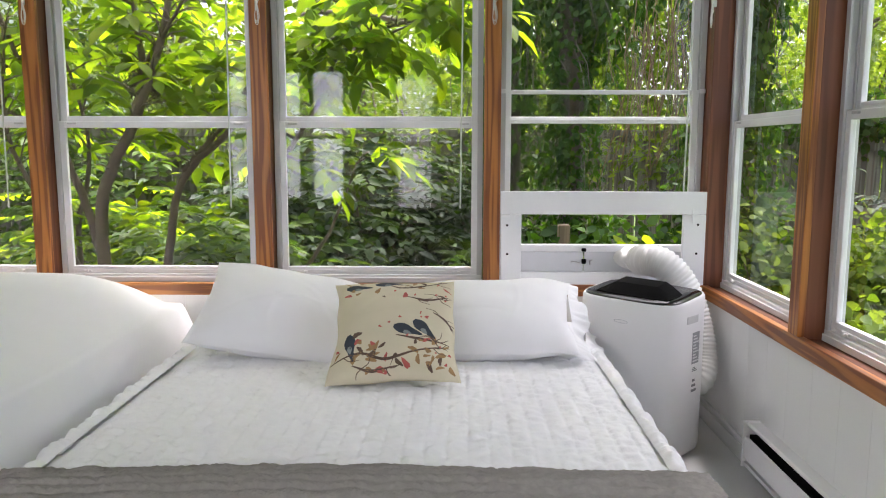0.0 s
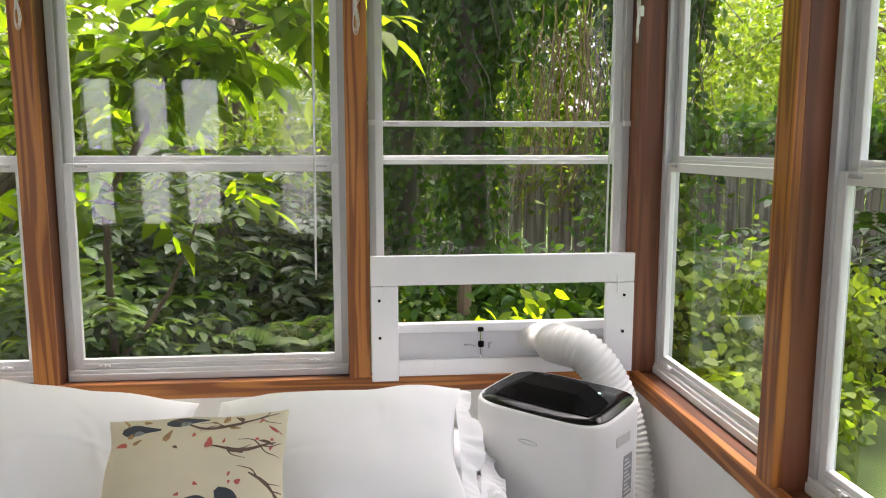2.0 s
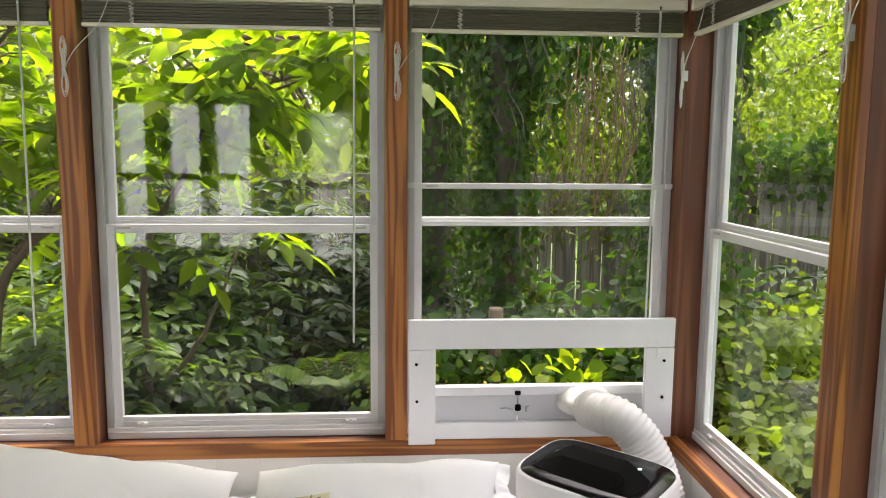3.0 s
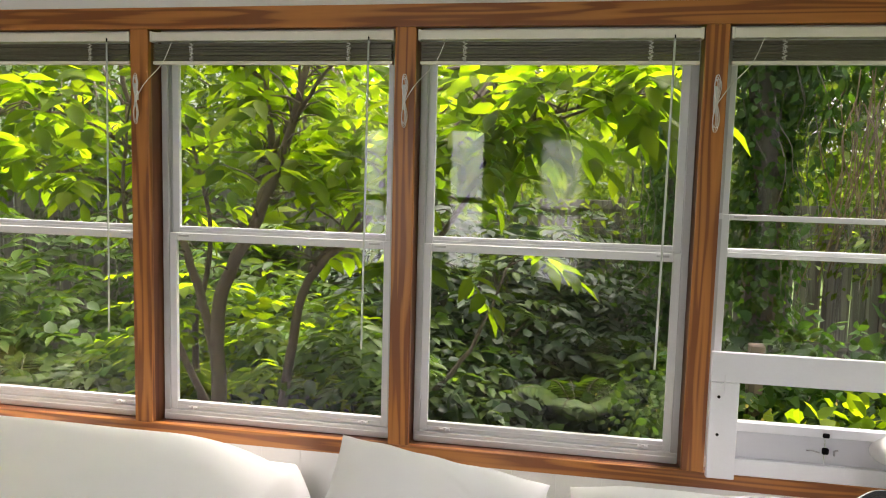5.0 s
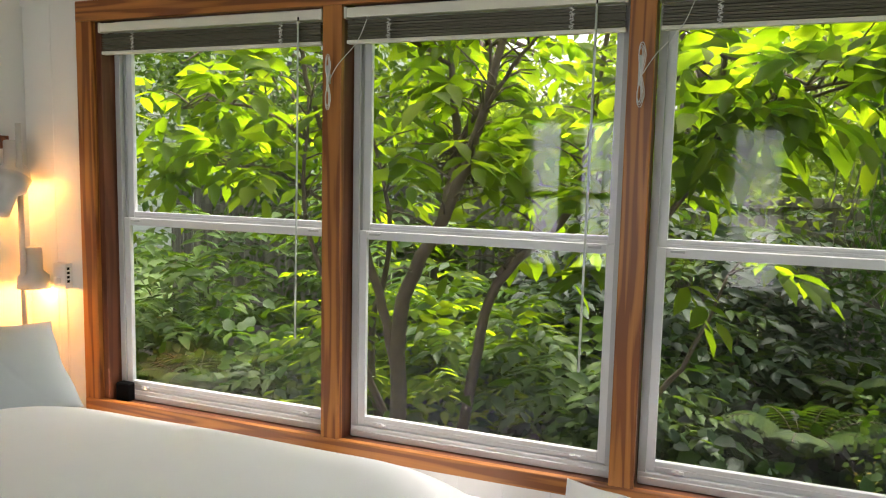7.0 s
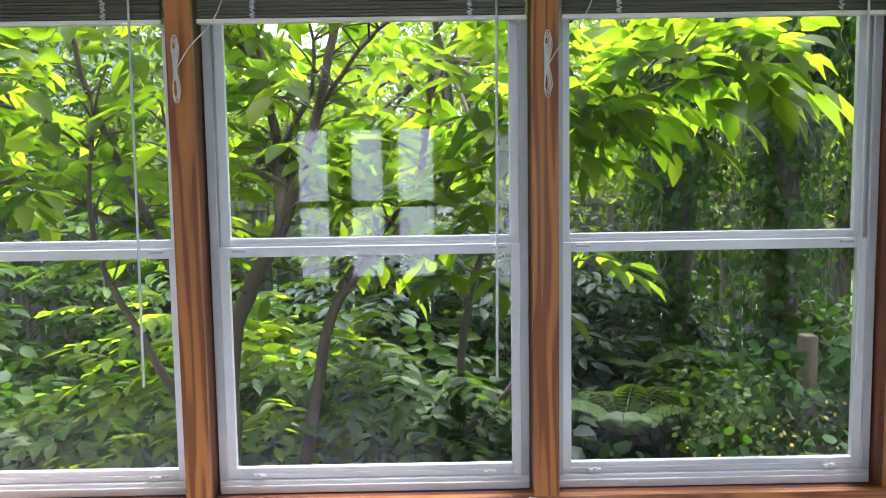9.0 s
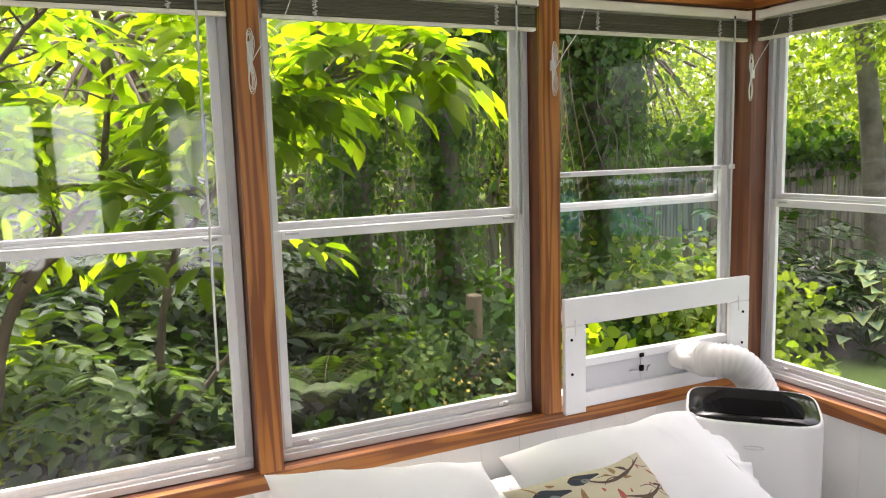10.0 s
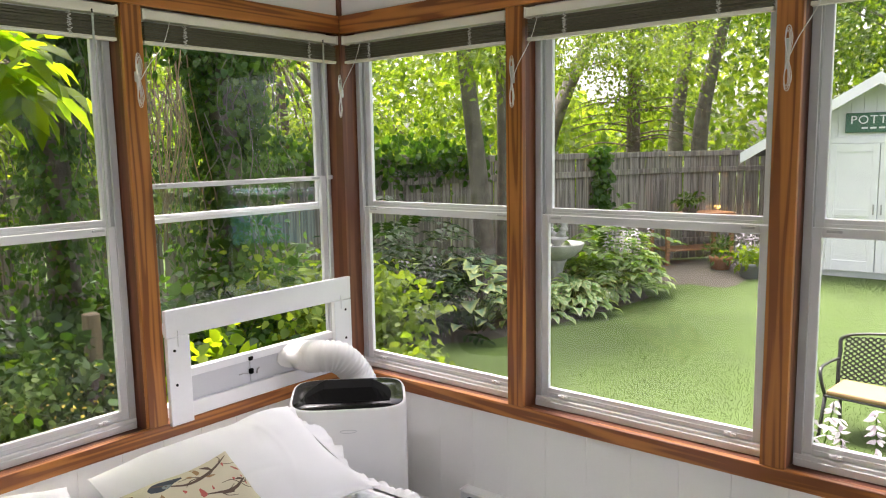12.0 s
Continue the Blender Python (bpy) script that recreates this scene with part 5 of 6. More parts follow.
# LEAF_DARK shrubs stand low or deep in the bed, their shade coloured in.
for k, (x, y, r, h, n, s, tm, mt) in enumerate((
        (-3.6, 6.0, 0.8, 1.0, 1500, 0.11, BROAD, LEAF_MID), (-3.0, 5.3, 0.6, 0.75, 1100, 0.10, LEAFLET, LEAF_MID), (-2.2, 6.1, 0.8, 1.15, 1600, 0.11, LEAFLET, LEAF_BRIGHT),
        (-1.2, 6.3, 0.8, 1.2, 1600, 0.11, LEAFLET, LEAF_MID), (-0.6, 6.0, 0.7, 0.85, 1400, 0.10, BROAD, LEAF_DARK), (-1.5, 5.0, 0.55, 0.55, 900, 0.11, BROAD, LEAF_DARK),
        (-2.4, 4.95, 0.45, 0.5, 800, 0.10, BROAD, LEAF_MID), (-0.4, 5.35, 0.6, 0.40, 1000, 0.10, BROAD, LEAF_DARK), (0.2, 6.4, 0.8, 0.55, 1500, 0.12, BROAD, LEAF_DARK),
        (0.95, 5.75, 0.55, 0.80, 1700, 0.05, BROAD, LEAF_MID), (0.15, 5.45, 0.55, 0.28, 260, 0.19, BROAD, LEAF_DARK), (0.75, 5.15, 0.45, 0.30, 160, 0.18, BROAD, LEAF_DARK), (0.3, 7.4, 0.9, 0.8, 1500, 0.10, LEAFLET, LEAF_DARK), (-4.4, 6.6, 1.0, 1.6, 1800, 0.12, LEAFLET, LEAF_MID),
        (1.35, 6.35, 0.6, 0.9, 1500, 0.11, BROAD, LEAF_IVY), (2.1, 6.0, 0.7, 1.1, 1800, 0.09, BROAD, LEAF_IVY), (2.9, 5.7, 0.7, 1.05, 2400, 0.07, BROAD, LEAF_FAR),
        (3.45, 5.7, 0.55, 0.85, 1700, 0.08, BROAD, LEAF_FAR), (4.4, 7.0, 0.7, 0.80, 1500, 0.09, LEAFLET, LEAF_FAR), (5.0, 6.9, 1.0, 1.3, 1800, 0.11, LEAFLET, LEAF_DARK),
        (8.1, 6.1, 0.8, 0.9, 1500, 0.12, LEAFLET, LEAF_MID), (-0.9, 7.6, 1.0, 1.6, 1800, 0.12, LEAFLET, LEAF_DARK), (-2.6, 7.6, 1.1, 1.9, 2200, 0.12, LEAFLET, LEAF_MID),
        (2.9, 4.95, 0.45, 0.6, 1300, 0.075, BROAD, LEAF_FAR), (0.9, 4.9, 0.4, 0.62, 700, 0.07, BROAD, LEAF_IVY), (1.5, 4.85, 0.4, 0.80, 900, 0.09, BROAD, LEAF_BRIGHT),
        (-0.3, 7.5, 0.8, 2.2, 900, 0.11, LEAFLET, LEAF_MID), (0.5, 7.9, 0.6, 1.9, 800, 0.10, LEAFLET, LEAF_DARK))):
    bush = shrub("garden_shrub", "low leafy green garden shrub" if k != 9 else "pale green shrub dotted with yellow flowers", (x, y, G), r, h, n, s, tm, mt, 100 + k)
    if k == 9:
        rng_f = np.random.RandomState(19)
        q, way, up = clumps(rng_f, 90, np.array([(0, -0.3, 0.62), (-0.3, -0.25, 0.5), (0.3, -0.25, 0.55)]), (0.2, 0.14, 0.1))
        leaves("flowers", q, way, up, rng_f.uniform(0.018, 0.032, 90), BROAD, YELLOW, bush, label="small yellow flowers")


def fern(x, y, z, seed, length=0.55, fronds=11):
    rng = np.random.RandomState(seed)
    t = empty("fern", pose(x, y, z))
    tagged(t, "green arching fern in the planting bed", "fern", "ferns")
    P, A, Fv, S, lines = [], [], [], [], []
    for k in range(fronds):
        a = 2 * math.pi * k / fronds + rng.uniform(-0.2, 0.2)
        L = length * rng.uniform(0.8, 1.15)
        w = np.array((math.cos(a), math.sin(a), 0))
        pts = [w * L * s * 0.75 + np.array((0, 0, L * (1.15 * s - 0.75 * s * s))) for s in np.linspace(0, 1, 18)]
        lines.append(([Vector(p) for p in pts], 0.003))
        side = np.array((-w[1], w[0], 0))
        for j in range(2, 18):
            for sg in (-1, 1):
                P.append(pts[j])
                A.append(side * sg + w * 0.35 + np.array((0, 0, -0.1)))
                Fv.append((0, 0, 1) + w * 0.3)
                S.append(L * 0.26 * math.sin(math.pi * (j / 18) ** 0.7) + 0.01)
    tubes("stalks", lines, BARK, t, 4)
    leaves("fronds", np.array(P), np.array(A), np.array(Fv), np.array(S), LEAFLET, LEAF_MID, t)


for k, (x, y, z) in enumerate(((-3.5, 5.35, 0.25), (0.55, 6.9, 0.3), (0.2, 6.0, 0.2), (1.9, 5.2, 0.15), (4.3, 7.2, 0.4), (5.6, 6.4, 0.3))):
    fern(x, y, z, 300 + k)


def ivy_tree(x, y, height, r, seed, n=5200):
    """A trunk wrapped in ivy, with bare hanging stems."""
    rng = np.random.RandomState(seed)
    t = empty("ivy_tree", pose(x, y, G))
    tagged(t, "old tree trunk thickly wrapped in dark ivy", "tree")
    tubes("trunk", [(smooth_path([(0, 0, -0.05), (0.03, 0.02, height * 0.4), (-0.05, 0.05, height * 0.75), (0.05, 0, height)], 6), 0.11)], BARK_GREY, t, 10)
    a = rng.uniform(0, 6.283, n)
    z = height * rng.uniform(0, 1, n) ** 0.8
    rad = r * (0.55 + 0.5 * rng.uniform(0, 1, n)) * (1 + 0.45 * np.sin(z * 2.3 + a * 2) + 0.9 * np.clip(z / height - 0.35, 0, 1))
    p = np.stack([rad * np.cos(a), rad * np.sin(a), z], -1)
    out = np.stack([np.cos(a), np.sin(a), np.full(n, 0.1)], -1)
    al = rng.normal(0, 0.5, (n, 3)) + (0, 0, -0.9) + out * 0.5
    leaves("ivy", p, al, out + rng.normal(0, 0.35, (n, 3)), rng.uniform(0.035, 0.08, n), BROAD, LEAF_IVY, t)
    lines = []
    for _ in range(46):
        a0, rr = rng.uniform(0, 6.283), r * rng.uniform(0.9, 1.5)
        q = np.array((rr * math.cos(a0), rr * math.sin(a0), rng.uniform(0.5, 0.95) * height))
        pts = [q]
        for _ in range(5):
            q = q + np.array((rng.normal(0, 0.07), rng.normal(0, 0.07), -rng.uniform(0.12, 0.35)))
            pts.append(q)
        lines.append((smooth_path([tuple(v) for v in pts], 3), 0.004))
    tubes("bare_vines", lines, BARK_GREY, t, 4)


ivy_tree(2.70, 6.40, 4.2, 0.33, 41, 7000)
ivy_tree(1.45, 6.7, 4.2, 0.22, 42, 4200)
ivy_tree(0.95, 7.4, 4.4, 0.34, 43, 5200)


def vine_canopy():
    """A rough pole across the trunks, buried in hanging vines."""
    rng = np.random.RandomState(77)
    t = empty("vine_canopy")
    tagged(t, "dark leafy vine canopy hanging from a rough pole", "vines")
    tubes("pole", [([(0.55, 6.9, 2.72), (1.7, 6.55, 2.80), (3.1, 6.2, 2.86)], 0.06)], BARK, t, 8)
    n = 4200
    q = rng.uniform(0, 1, n)
    p = np.stack([0.55 + 2.6 * q, 6.85 - 0.65 * q + rng.normal(0, 0.22, n), 2.85 - np.abs(rng.normal(0, 0.26, n)) * (1 + 0.8 * np.sin(q * 17)) + 0.25 * rng.uniform(0, 1, n)], -1)
    al = rng.normal(0, 0.5, (n, 3)) + (0, -0.2, -0.9)
    leaves("leaves", p, al, rng.normal(0, 0.4, (n, 3)) + (0, -0.8, 0.5), rng.uniform(0.06, 0.12, n), LEAFLET, LEAF_IVY, t)
    lines = []
    for _ in range(34):
        b = np.array((rng.normal(2.05, 0.16), rng.normal(6.25, 0.1), rng.uniform(2.2, 2.75)))
        lines.append((smooth_path([tuple(b), tuple(b + (rng.normal(0, 0.06), 0, -0.35)), tuple(b + (rng.normal(0, 0.12), 0.05, -0.8 - 0.4 * rng.uniform())), ], 4), 0.005))
    tubes("bare_vines", lines, surface("dry_vine_stem", (0.22, 0.15, 0.09), 0.3, 0.9, 20, 90), t, 4, "dry brown vine stems")


vine_canopy()
stub = box_part("old_post", (1.26, 1.35, 5.93, 6.02, G - 0.02, 0.82), wood("bleached_post_wood", (0.28, 0.21, 0.14), (0.16, 0.12, 0.08), 2, 0.8, 6), None, 0.008)
tagged(stub, "weathered pale wooden post stub among the ivy", "post")


def utility_cables():
    for k, (x0, y0, z0, x1, y1, z1) in enumerate(((-9.5, 8.2, 2.62, 3.0, 11.6, 2.25), (-9.5, 8.2, 2.50, 3.0, 11.6, 2.13), (-9.5, 8.3, 2.40, 3.0, 11.7, 2.06))):
        pts = [(x0 + (x1 - x0) * s, y0 + (y1 - y0) * s, z0 + (z1 - z0) * s - 0.25 * math.sin(math.pi * s)) for s in np.linspace(0, 1, 14)]
        tagged(tubes("utility_cable", [(pts, 0.012)], plain("pale_cable", (0.6, 0.6, 0.6), 0.5), None, 5), "pale utility cable hanging behind the trees", "cable", "utility cables")


utility_cables()


def big_tree(name, label, stems, crown, n, size, material, seed, bark=BARK_GREY, template=SIMPLE):
    rng = np.random.RandomState(seed)
    t = empty(name)
    tagged(t, label, "tree")
    lines = []
    for pts, r0, r1 in stems:
        path = smooth_path(pts, 6)
        m = len(path)
        lines.append((path, [r0 + (r1 - r0) * k / (m - 1) for k in range(m)]))
    tips = []
    for c, sp in crown:
        for _ in range(5):
            q = np.array(c) + rng.normal(0, 0.7, 3) * np.array(sp)
            s = Vector(stems[rng.randint(len(stems))][0][-1])
            lines.append((smooth_path([s, s.lerp(Vector(q), 0.5) + Vector((0, 0, 0.15)), Vector(q)], 4), [0.035 - 0.0036 * k for k in range(9)]))
            tips.append((q, sp))
    tubes("trunk", lines, bark, t, 8)
    P, A, Fv = [], [], []
    for q, sp in tips:
        p, al, fa = clumps(rng, max(1, n // len(tips)), np.array([q]), np.array(sp) * 0.42)
        P.append(p), A.append(al), Fv.append(fa)
    P, A, Fv = np.concatenate(P), np.concatenate(A), np.concatenate(Fv)
    keep = P[:, 2] > G + 0.3
    P, A, Fv = P[keep], A[keep], Fv[keep]
    leaves("crown", P, A, Fv, size * rng.uniform(0.6, 1.3, len(P)), template, material, t)
    return t


# trees beyond the east beds and fence
big_tree("multi_trunk_tree", "grey many-trunked tree with light green leaves", [([(6.75, 6.72, G), (6.65, 6.78, 1.5), (6.50, 6.9, 3.2), (6.3, 7.0, 5.0)], 0.15, 0.06), ([(6.95, 6.62, G), (7.0, 6.62, 1.6), (7.05, 6.7, 3.2), (7.1, 6.8, 5.0)], 0.12, 0.05),
         ([(7.0, 6.6, 0.1), (7.35, 6.45, 1.6), (7.7, 6.4, 3.0), (8.1, 6.3, 4.8)], 0.09, 0.05)],
         [((6.0, 7.2, 4.6), (1.3, 1.3, 0.8)), ((7.0, 6.8, 4.4), (1.4, 1.2, 0.8)), ((5.0, 7.4, 3.8), (1.0, 1.0, 0.6)), ((5.6, 6.6, 3.3), (0.8, 0.8, 0.45)), ((7.6, 6.3, 3.6), (1.0, 0.8, 0.5))], 17000, 0.085, LEAF_FAR, 61)
big_tree("pine_tree", "thin dark pine trunk with sparse bare branches", [([(12.86, 7.63, G), (12.86, 7.63, 3.0), (12.8, 7.6, 7.0)], 0.15, 0.09)], [((13.0, 7.8, 4.4), (1.6, 1.6, 1.0)), ((13.2, 7.2, 6.0), (1.8, 1.8, 1.0))], 7000, 0.09, LEAF_MID, 62, BARK)
big_tree("leaning_tree", "tall tree with leaning grey trunk", [([(10.7, 8.72, G), (11.55, 8.65, 2.25), (12.9, 8.5, 4.2), (13.9, 8.4, 5.8)], 0.17, 0.10)], [((10.4, 7.7, 4.3), (1.5, 1.3, 0.8)), ((11.6, 7.0, 3.9), (1.3, 1.2, 0.7)), ((9.4, 7.8, 4.6), (1.3, 1.3, 0.8)), ((10.6, 6.8, 3.4), (0.9, 0.8, 0.45))], 10500, 0.085, LEAF_FAR, 63)
big_tree("broad_tree", "tall leafy green garden tree", [([(15.2, 7.75, G), (15.2, 7.7, 2.5), (15.3, 7.3, 5.5)], 0.20, 0.1), ([(15.4, 7.30, G), (15.4, 7.22, 2.5), (15.5, 6.6, 5.5)], 0.22, 0.1)], [((14.6, 4.6, 3.9), (1.6, 1.8, 1.0)), ((15.0, 3.0, 4.6), (1.6, 1.8, 1.1)), ((15.0, 6.0, 4.8), (1.6, 1.8, 1.1)), ((14.6, 1.5, 4.4), (1.6, 1.6, 1.2))], 15000, 0.11, LEAF_MID, 64)
rng_pine = np.random.RandomState(71)
lines = []
for _ in range(60):
    z, a, L = rng_pine.uniform(1.6, 5.0), rng_pine.uniform(0, 6.283), rng_pine.uniform(0.6, 1.7)
    way = np.array((math.cos(a), math.sin(a), 0))
    root = np.array((12.86, 7.63, z))
    lines.append((smooth_path([tuple(root), tuple(root + way * L * 0.5 + (0, 0, 0.08)), tuple(root + way * L + (0, 0, -0.12))], 4), [0.022 - 0.0022 * k for k in range(9)]))
tubes("bare_branches", lines, BARK, bpy.data.objects["pine_tree"], 5, "bare grey pine branches")
# trees beyond the north beds
for k, (x, y, hgt, mt) in enumerate(((-5.6, 9.0, 4.6, LEAF_MID), (-3.2, 10.2, 5.0, LEAF_FAR), (-0.8, 9.6, 4.4, LEAF_FAR), (1.6, 10.6, 5.2, LEAF_FAR), (4.2, 10.4, 4.6, LEAF_FAR), (7.0, 11.0, 5.0, LEAF_FAR), (-8.0, 7.0, 5.0, LEAF_MID))):
    big_tree("garden_tree", "leafy tree beyond the planting bed", [([(x, y, G), (x + 0.1, y, hgt * 0.3), (x, y + 0.1, hgt * 0.7)], 0.13, 0.05)],
             [((x, y, hgt * 0.72), (1.3, 1.1, 0.9)), ((x - 1.0, y - 0.3, hgt * 0.5), (1.0, 0.9, 0.8)), ((x + 1.0, y - 0.3, hgt * 0.45), (1.0, 0.9, 0.8)), ((x, y - 0.5, hgt * 0.30), (1.2, 0.8, 0.6))], 9500, 0.105, mt, 80 + k, BARK)


def far_woods():
    rng = np.random.RandomState(90)
    n = 110000
    a = rng.uniform(radians(-25), radians(165), n)
    r = rng.uniform(17, 27, n)
    top = 6.0 + 2.2 * np.sin(a * 9) + 1.3 * np.sin(a * 23 + 1)
    z = G + top * rng.uniform(0, 1, n) ** 0.9
    p = np.stack([r * np.cos(a), 2 + r * np.sin(a), z], -1)
    al = rng.normal(0, 1, (n, 3)) - (0, 0, 0.4)
    ob = leaves("far_woods", p, al, rng.normal(0, 0.6, (n, 3)) + (0, 0, 0.8), rng.uniform(0.18, 0.38, n), SIMPLE, LEAF_FAR)
    stuff(ob, "far green woods beyond the gardens", "woods")


far_woods()


def neighbour_house():
    t = empty("neighbour_house", pose(-9.6, 16.6, G, 0, 0, 31))
    tagged(t, "pale clapboard house beyond the garden trees", "house")
    W, D, H, R = 4.5, 3.5, 5.2, 7.0
    box_part("wall", (-W, W, 0.0, 2 * D, 0.0, H), SHED_WHITE, t, 0.01)
    bm = bmesh.new()
    for k in range(28):
        add_box(bm, -W - 0.01, W + 0.01, -0.035, -0.001, 0.05 + 0.184 * k, 0.05 + 0.184 * k + 0.172, 0.012)
    part("clapboards", bm, SHED_WHITE, t)
    for s in (0, 1):
        y0, y1 = (-0.35, D) if s == 0 else (D, 2 * D + 0.35)
        z0, z1 = (H - 0.2, R) if s == 0 else (R, H - 0.2)
        verts = [(x, y, z + dz) for x in (-W - 0.3, W + 0.3) for dz in (0, 0.12) for y, z in ((y0, z0), (y1, z1))]
        mesh_from("roof", verts, [(0, 1, 3, 2), (4, 6, 7, 5), (0, 4, 5, 1), (2, 3, 7, 6), (0, 2, 6, 4), (1, 5, 7, 3)], SHED_ROOF, t)
    for x in (-2.6, 0.0, 2.6):
        w = box_part("window", (x - 0.5, x + 0.5, -0.07, -0.036, 3.0, 4.4), WHITE_BOARD, t, 0.01)
        box_part("pane", (-0.42, 0.42, -0.022, -0.0175, -0.62, 0.62), plain("dark_house_pane", (0.02, 0.025, 0.03), 0.08) if x < -2 else bpy.data.materials["dark_house_pane"], w, 0)


neighbour_house()


# ---------------------------------------------------------------- fences
def fence(points, height, seed, label):
    rng = random.Random(seed)
    f = empty("wooden_fence")
    tagged(f, label, "fence")
    boards = []
    for k in range(3):
        bm = bmesh.new()
        add_box(bm, -0.068, 0.068, -0.01, 0.01, 0, height - 0.05 - 0.012 * k, 0.003)
        me = bpy.data.meshes.new("fence_board")
        bm.to_mesh(me)
        bm.free()
        me.materials.append(FENCE)
        boards.append(me)
    for (xa, ya), (xb, yb) in zip(points, points[1:]):
        d = Vector((xb - xa, yb - ya, 0))
        yaw = math.degrees(math.atan2(d.y, d.x))
        n = int(d.length / 0.142)
        for k in range(n):
            p = Vector((xa, ya, 0)) + d * ((k + 0.5) / n)
            b = new("fence_board", boards[rng.randrange(3)])
            b.parent = f
            b.matrix_basis = pose(p.x, p.y, G + 0.03, rng.uniform(-0.6, 0.6), rng.uniform(-0.7, 0.7), yaw)
        m = max(1, round(d.length / 2.3))
        for k in range(m + 1):
            p = Vector((xa, ya, 0)) + d * (k / m)
            o = box_part("fence_post", (-0.05, 0.05, -0.05, 0.05, 0, height + 0.06), FENCE, f, 0.006)
            o.matrix_basis = pose(p.x, p.y, G) @ pose(0, 0, 0, 0, 0, yaw) @ pose(0, 0.06, (height + 0.06) / 2)
        for z in (0.35, height - 0.30, height - 0.02):
            o = box_part("fence_rail", (-d.length / 2, d.length / 2, -0.02, 0.02, -0.045, 0.045), FENCE, f, 0.004)
            q = Vector((xa, ya, 0)) + d / 2
            o.matrix_basis = pose(q.x, q.y, G + z) @ pose(0, 0, 0, 0, 0, yaw) @ pose(0, -0.035, 0)


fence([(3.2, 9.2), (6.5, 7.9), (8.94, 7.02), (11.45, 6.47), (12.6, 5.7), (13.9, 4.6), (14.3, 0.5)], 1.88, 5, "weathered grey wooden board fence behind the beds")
fence([(-6.5, 8.6), (-2.0, 8.55), (3.2, 9.2)], 1.75, 6, "dark weathered wooden fence behind shrubs")


def ivy_on_fence():
    rng = np.random.RandomState(66)
    n = 2600
    s = rng.uniform(0, 1, n)
    x, y = 3.2 + s * 5.74, 9.2 - s * 2.18
    z = G + 1.93 + rng.normal(0, 0.16, n) - 0.05
    p = np.stack([x, y - 0.1 + rng.normal(0, 0.10, n), z], -1)
    m = 700
    q = np.stack([9.86 + rng.normal(0, 0.12, m), 6.74 + rng.normal(0, 0.05, m), G + rng.uniform(0.2, 2.0, m)], -1)
    p = np.concatenate([p[s < 0.78], q])
    al = rng.normal(0, 0.6, p.shape) - (0, 0, 0.6)
    ob = leaves("fence_ivy", p, al, rng.normal(0, 0.4, p.shape) + (-0.4, -0.8, 0.3), rng.uniform(0.06, 0.13, len(p)), BROAD, LEAF_IVY)
    stuff(ob, "green ivy climbing over the fence top", "ivy")


ivy_on_fence()


# ---------------------------------------------------------------- hostas, fountain, chair, pots
HOSTA = (np.array([(0, 0, 0), (0.12, 0.10, 0.10), (0.12, 0, 0.07), (0.12, -0.10, 0.10), (0.45, 0.27, 0.22), (0.45, 0.14, 0.19), (0.45, 0, 0.16), (0.45, -0.14, 0.19), (0.45, -0.27, 0.22), (0.78, 0.17, 0.12), (0.78, 0, 0.08), (0.78, -0.17, 0.12), (1.0, 0, -0.12)]),
         [(0, 2, 1), (0, 3, 2), (1, 2, 6, 5), (1, 5, 4), (2, 3, 7, 6), (3, 8, 7), (4, 5, 9), (5, 6, 10, 9), (6, 7, 11, 10), (7, 8, 11), (9, 10, 12), (10, 11, 12)])
HOSTA_RIM = [0.2, 0.8, 0, 0.8, 1, 0.1, 0, 0.1, 1, 1, 0.0, 1, 1]


HOSTA_WIDE = (HOSTA[0] * (1.0, 1.35, 1.0), HOSTA[1])


def hosta(x, y, r, h, n, seed, label="variegated hosta clump with cream-edged leaves", template=HOSTA, material=LEAF_HOSTA, tilt=0.0):
    rng = np.random.RandomState(seed)
    t = empty("hosta", pose(x, y, G))
    tagged(t, label, "hosta", "hosta clumps")
    a = rng.uniform(0, 6.283, n)
    lev = rng.uniform(0, 1, n)
    rad = r * (0.15 + 0.65 * (1 - lev))
    p = np.stack([rad * np.cos(a), rad * np.sin(a), h * (0.15 + 0.75 * lev)], -1)
    al = np.stack([np.cos(a), np.sin(a), 0.35 * lev - 0.15], -1) + rng.normal(0, 0.15, (n, 3))
    leaves("hosta_leaves", p, al, np.array((0, 0, 1.0)) + tilt * np.stack([np.cos(a), np.sin(a), 0 * a], -1) + rng.normal(0, 0.2, (n, 3)), r * rng.uniform(0.27, 0.45, n), template, material, t, HOSTA_RIM)
    lines = [([Vector((0, 0, -0.02)), Vector(q * (0.5, 0.5, 0.6)), Vector(q)], 0.004) for q in p[:40]]
    tubes("stalks", lines, LEAF_MID, t, 4)


for k, (x, y, r, h, n) in enumerate(((6.95, 5.60, 0.50, 0.42, 220), (6.45, 5.75, 0.45, 0.38, 170), (8.45, 5.70, 0.66, 0.82, 190), (7.65, 5.68, 0.48, 0.46, 180), (6.0, 5.95, 0.42, 0.36, 130))):
    hosta(x, y, r, h, n, 400 + k)


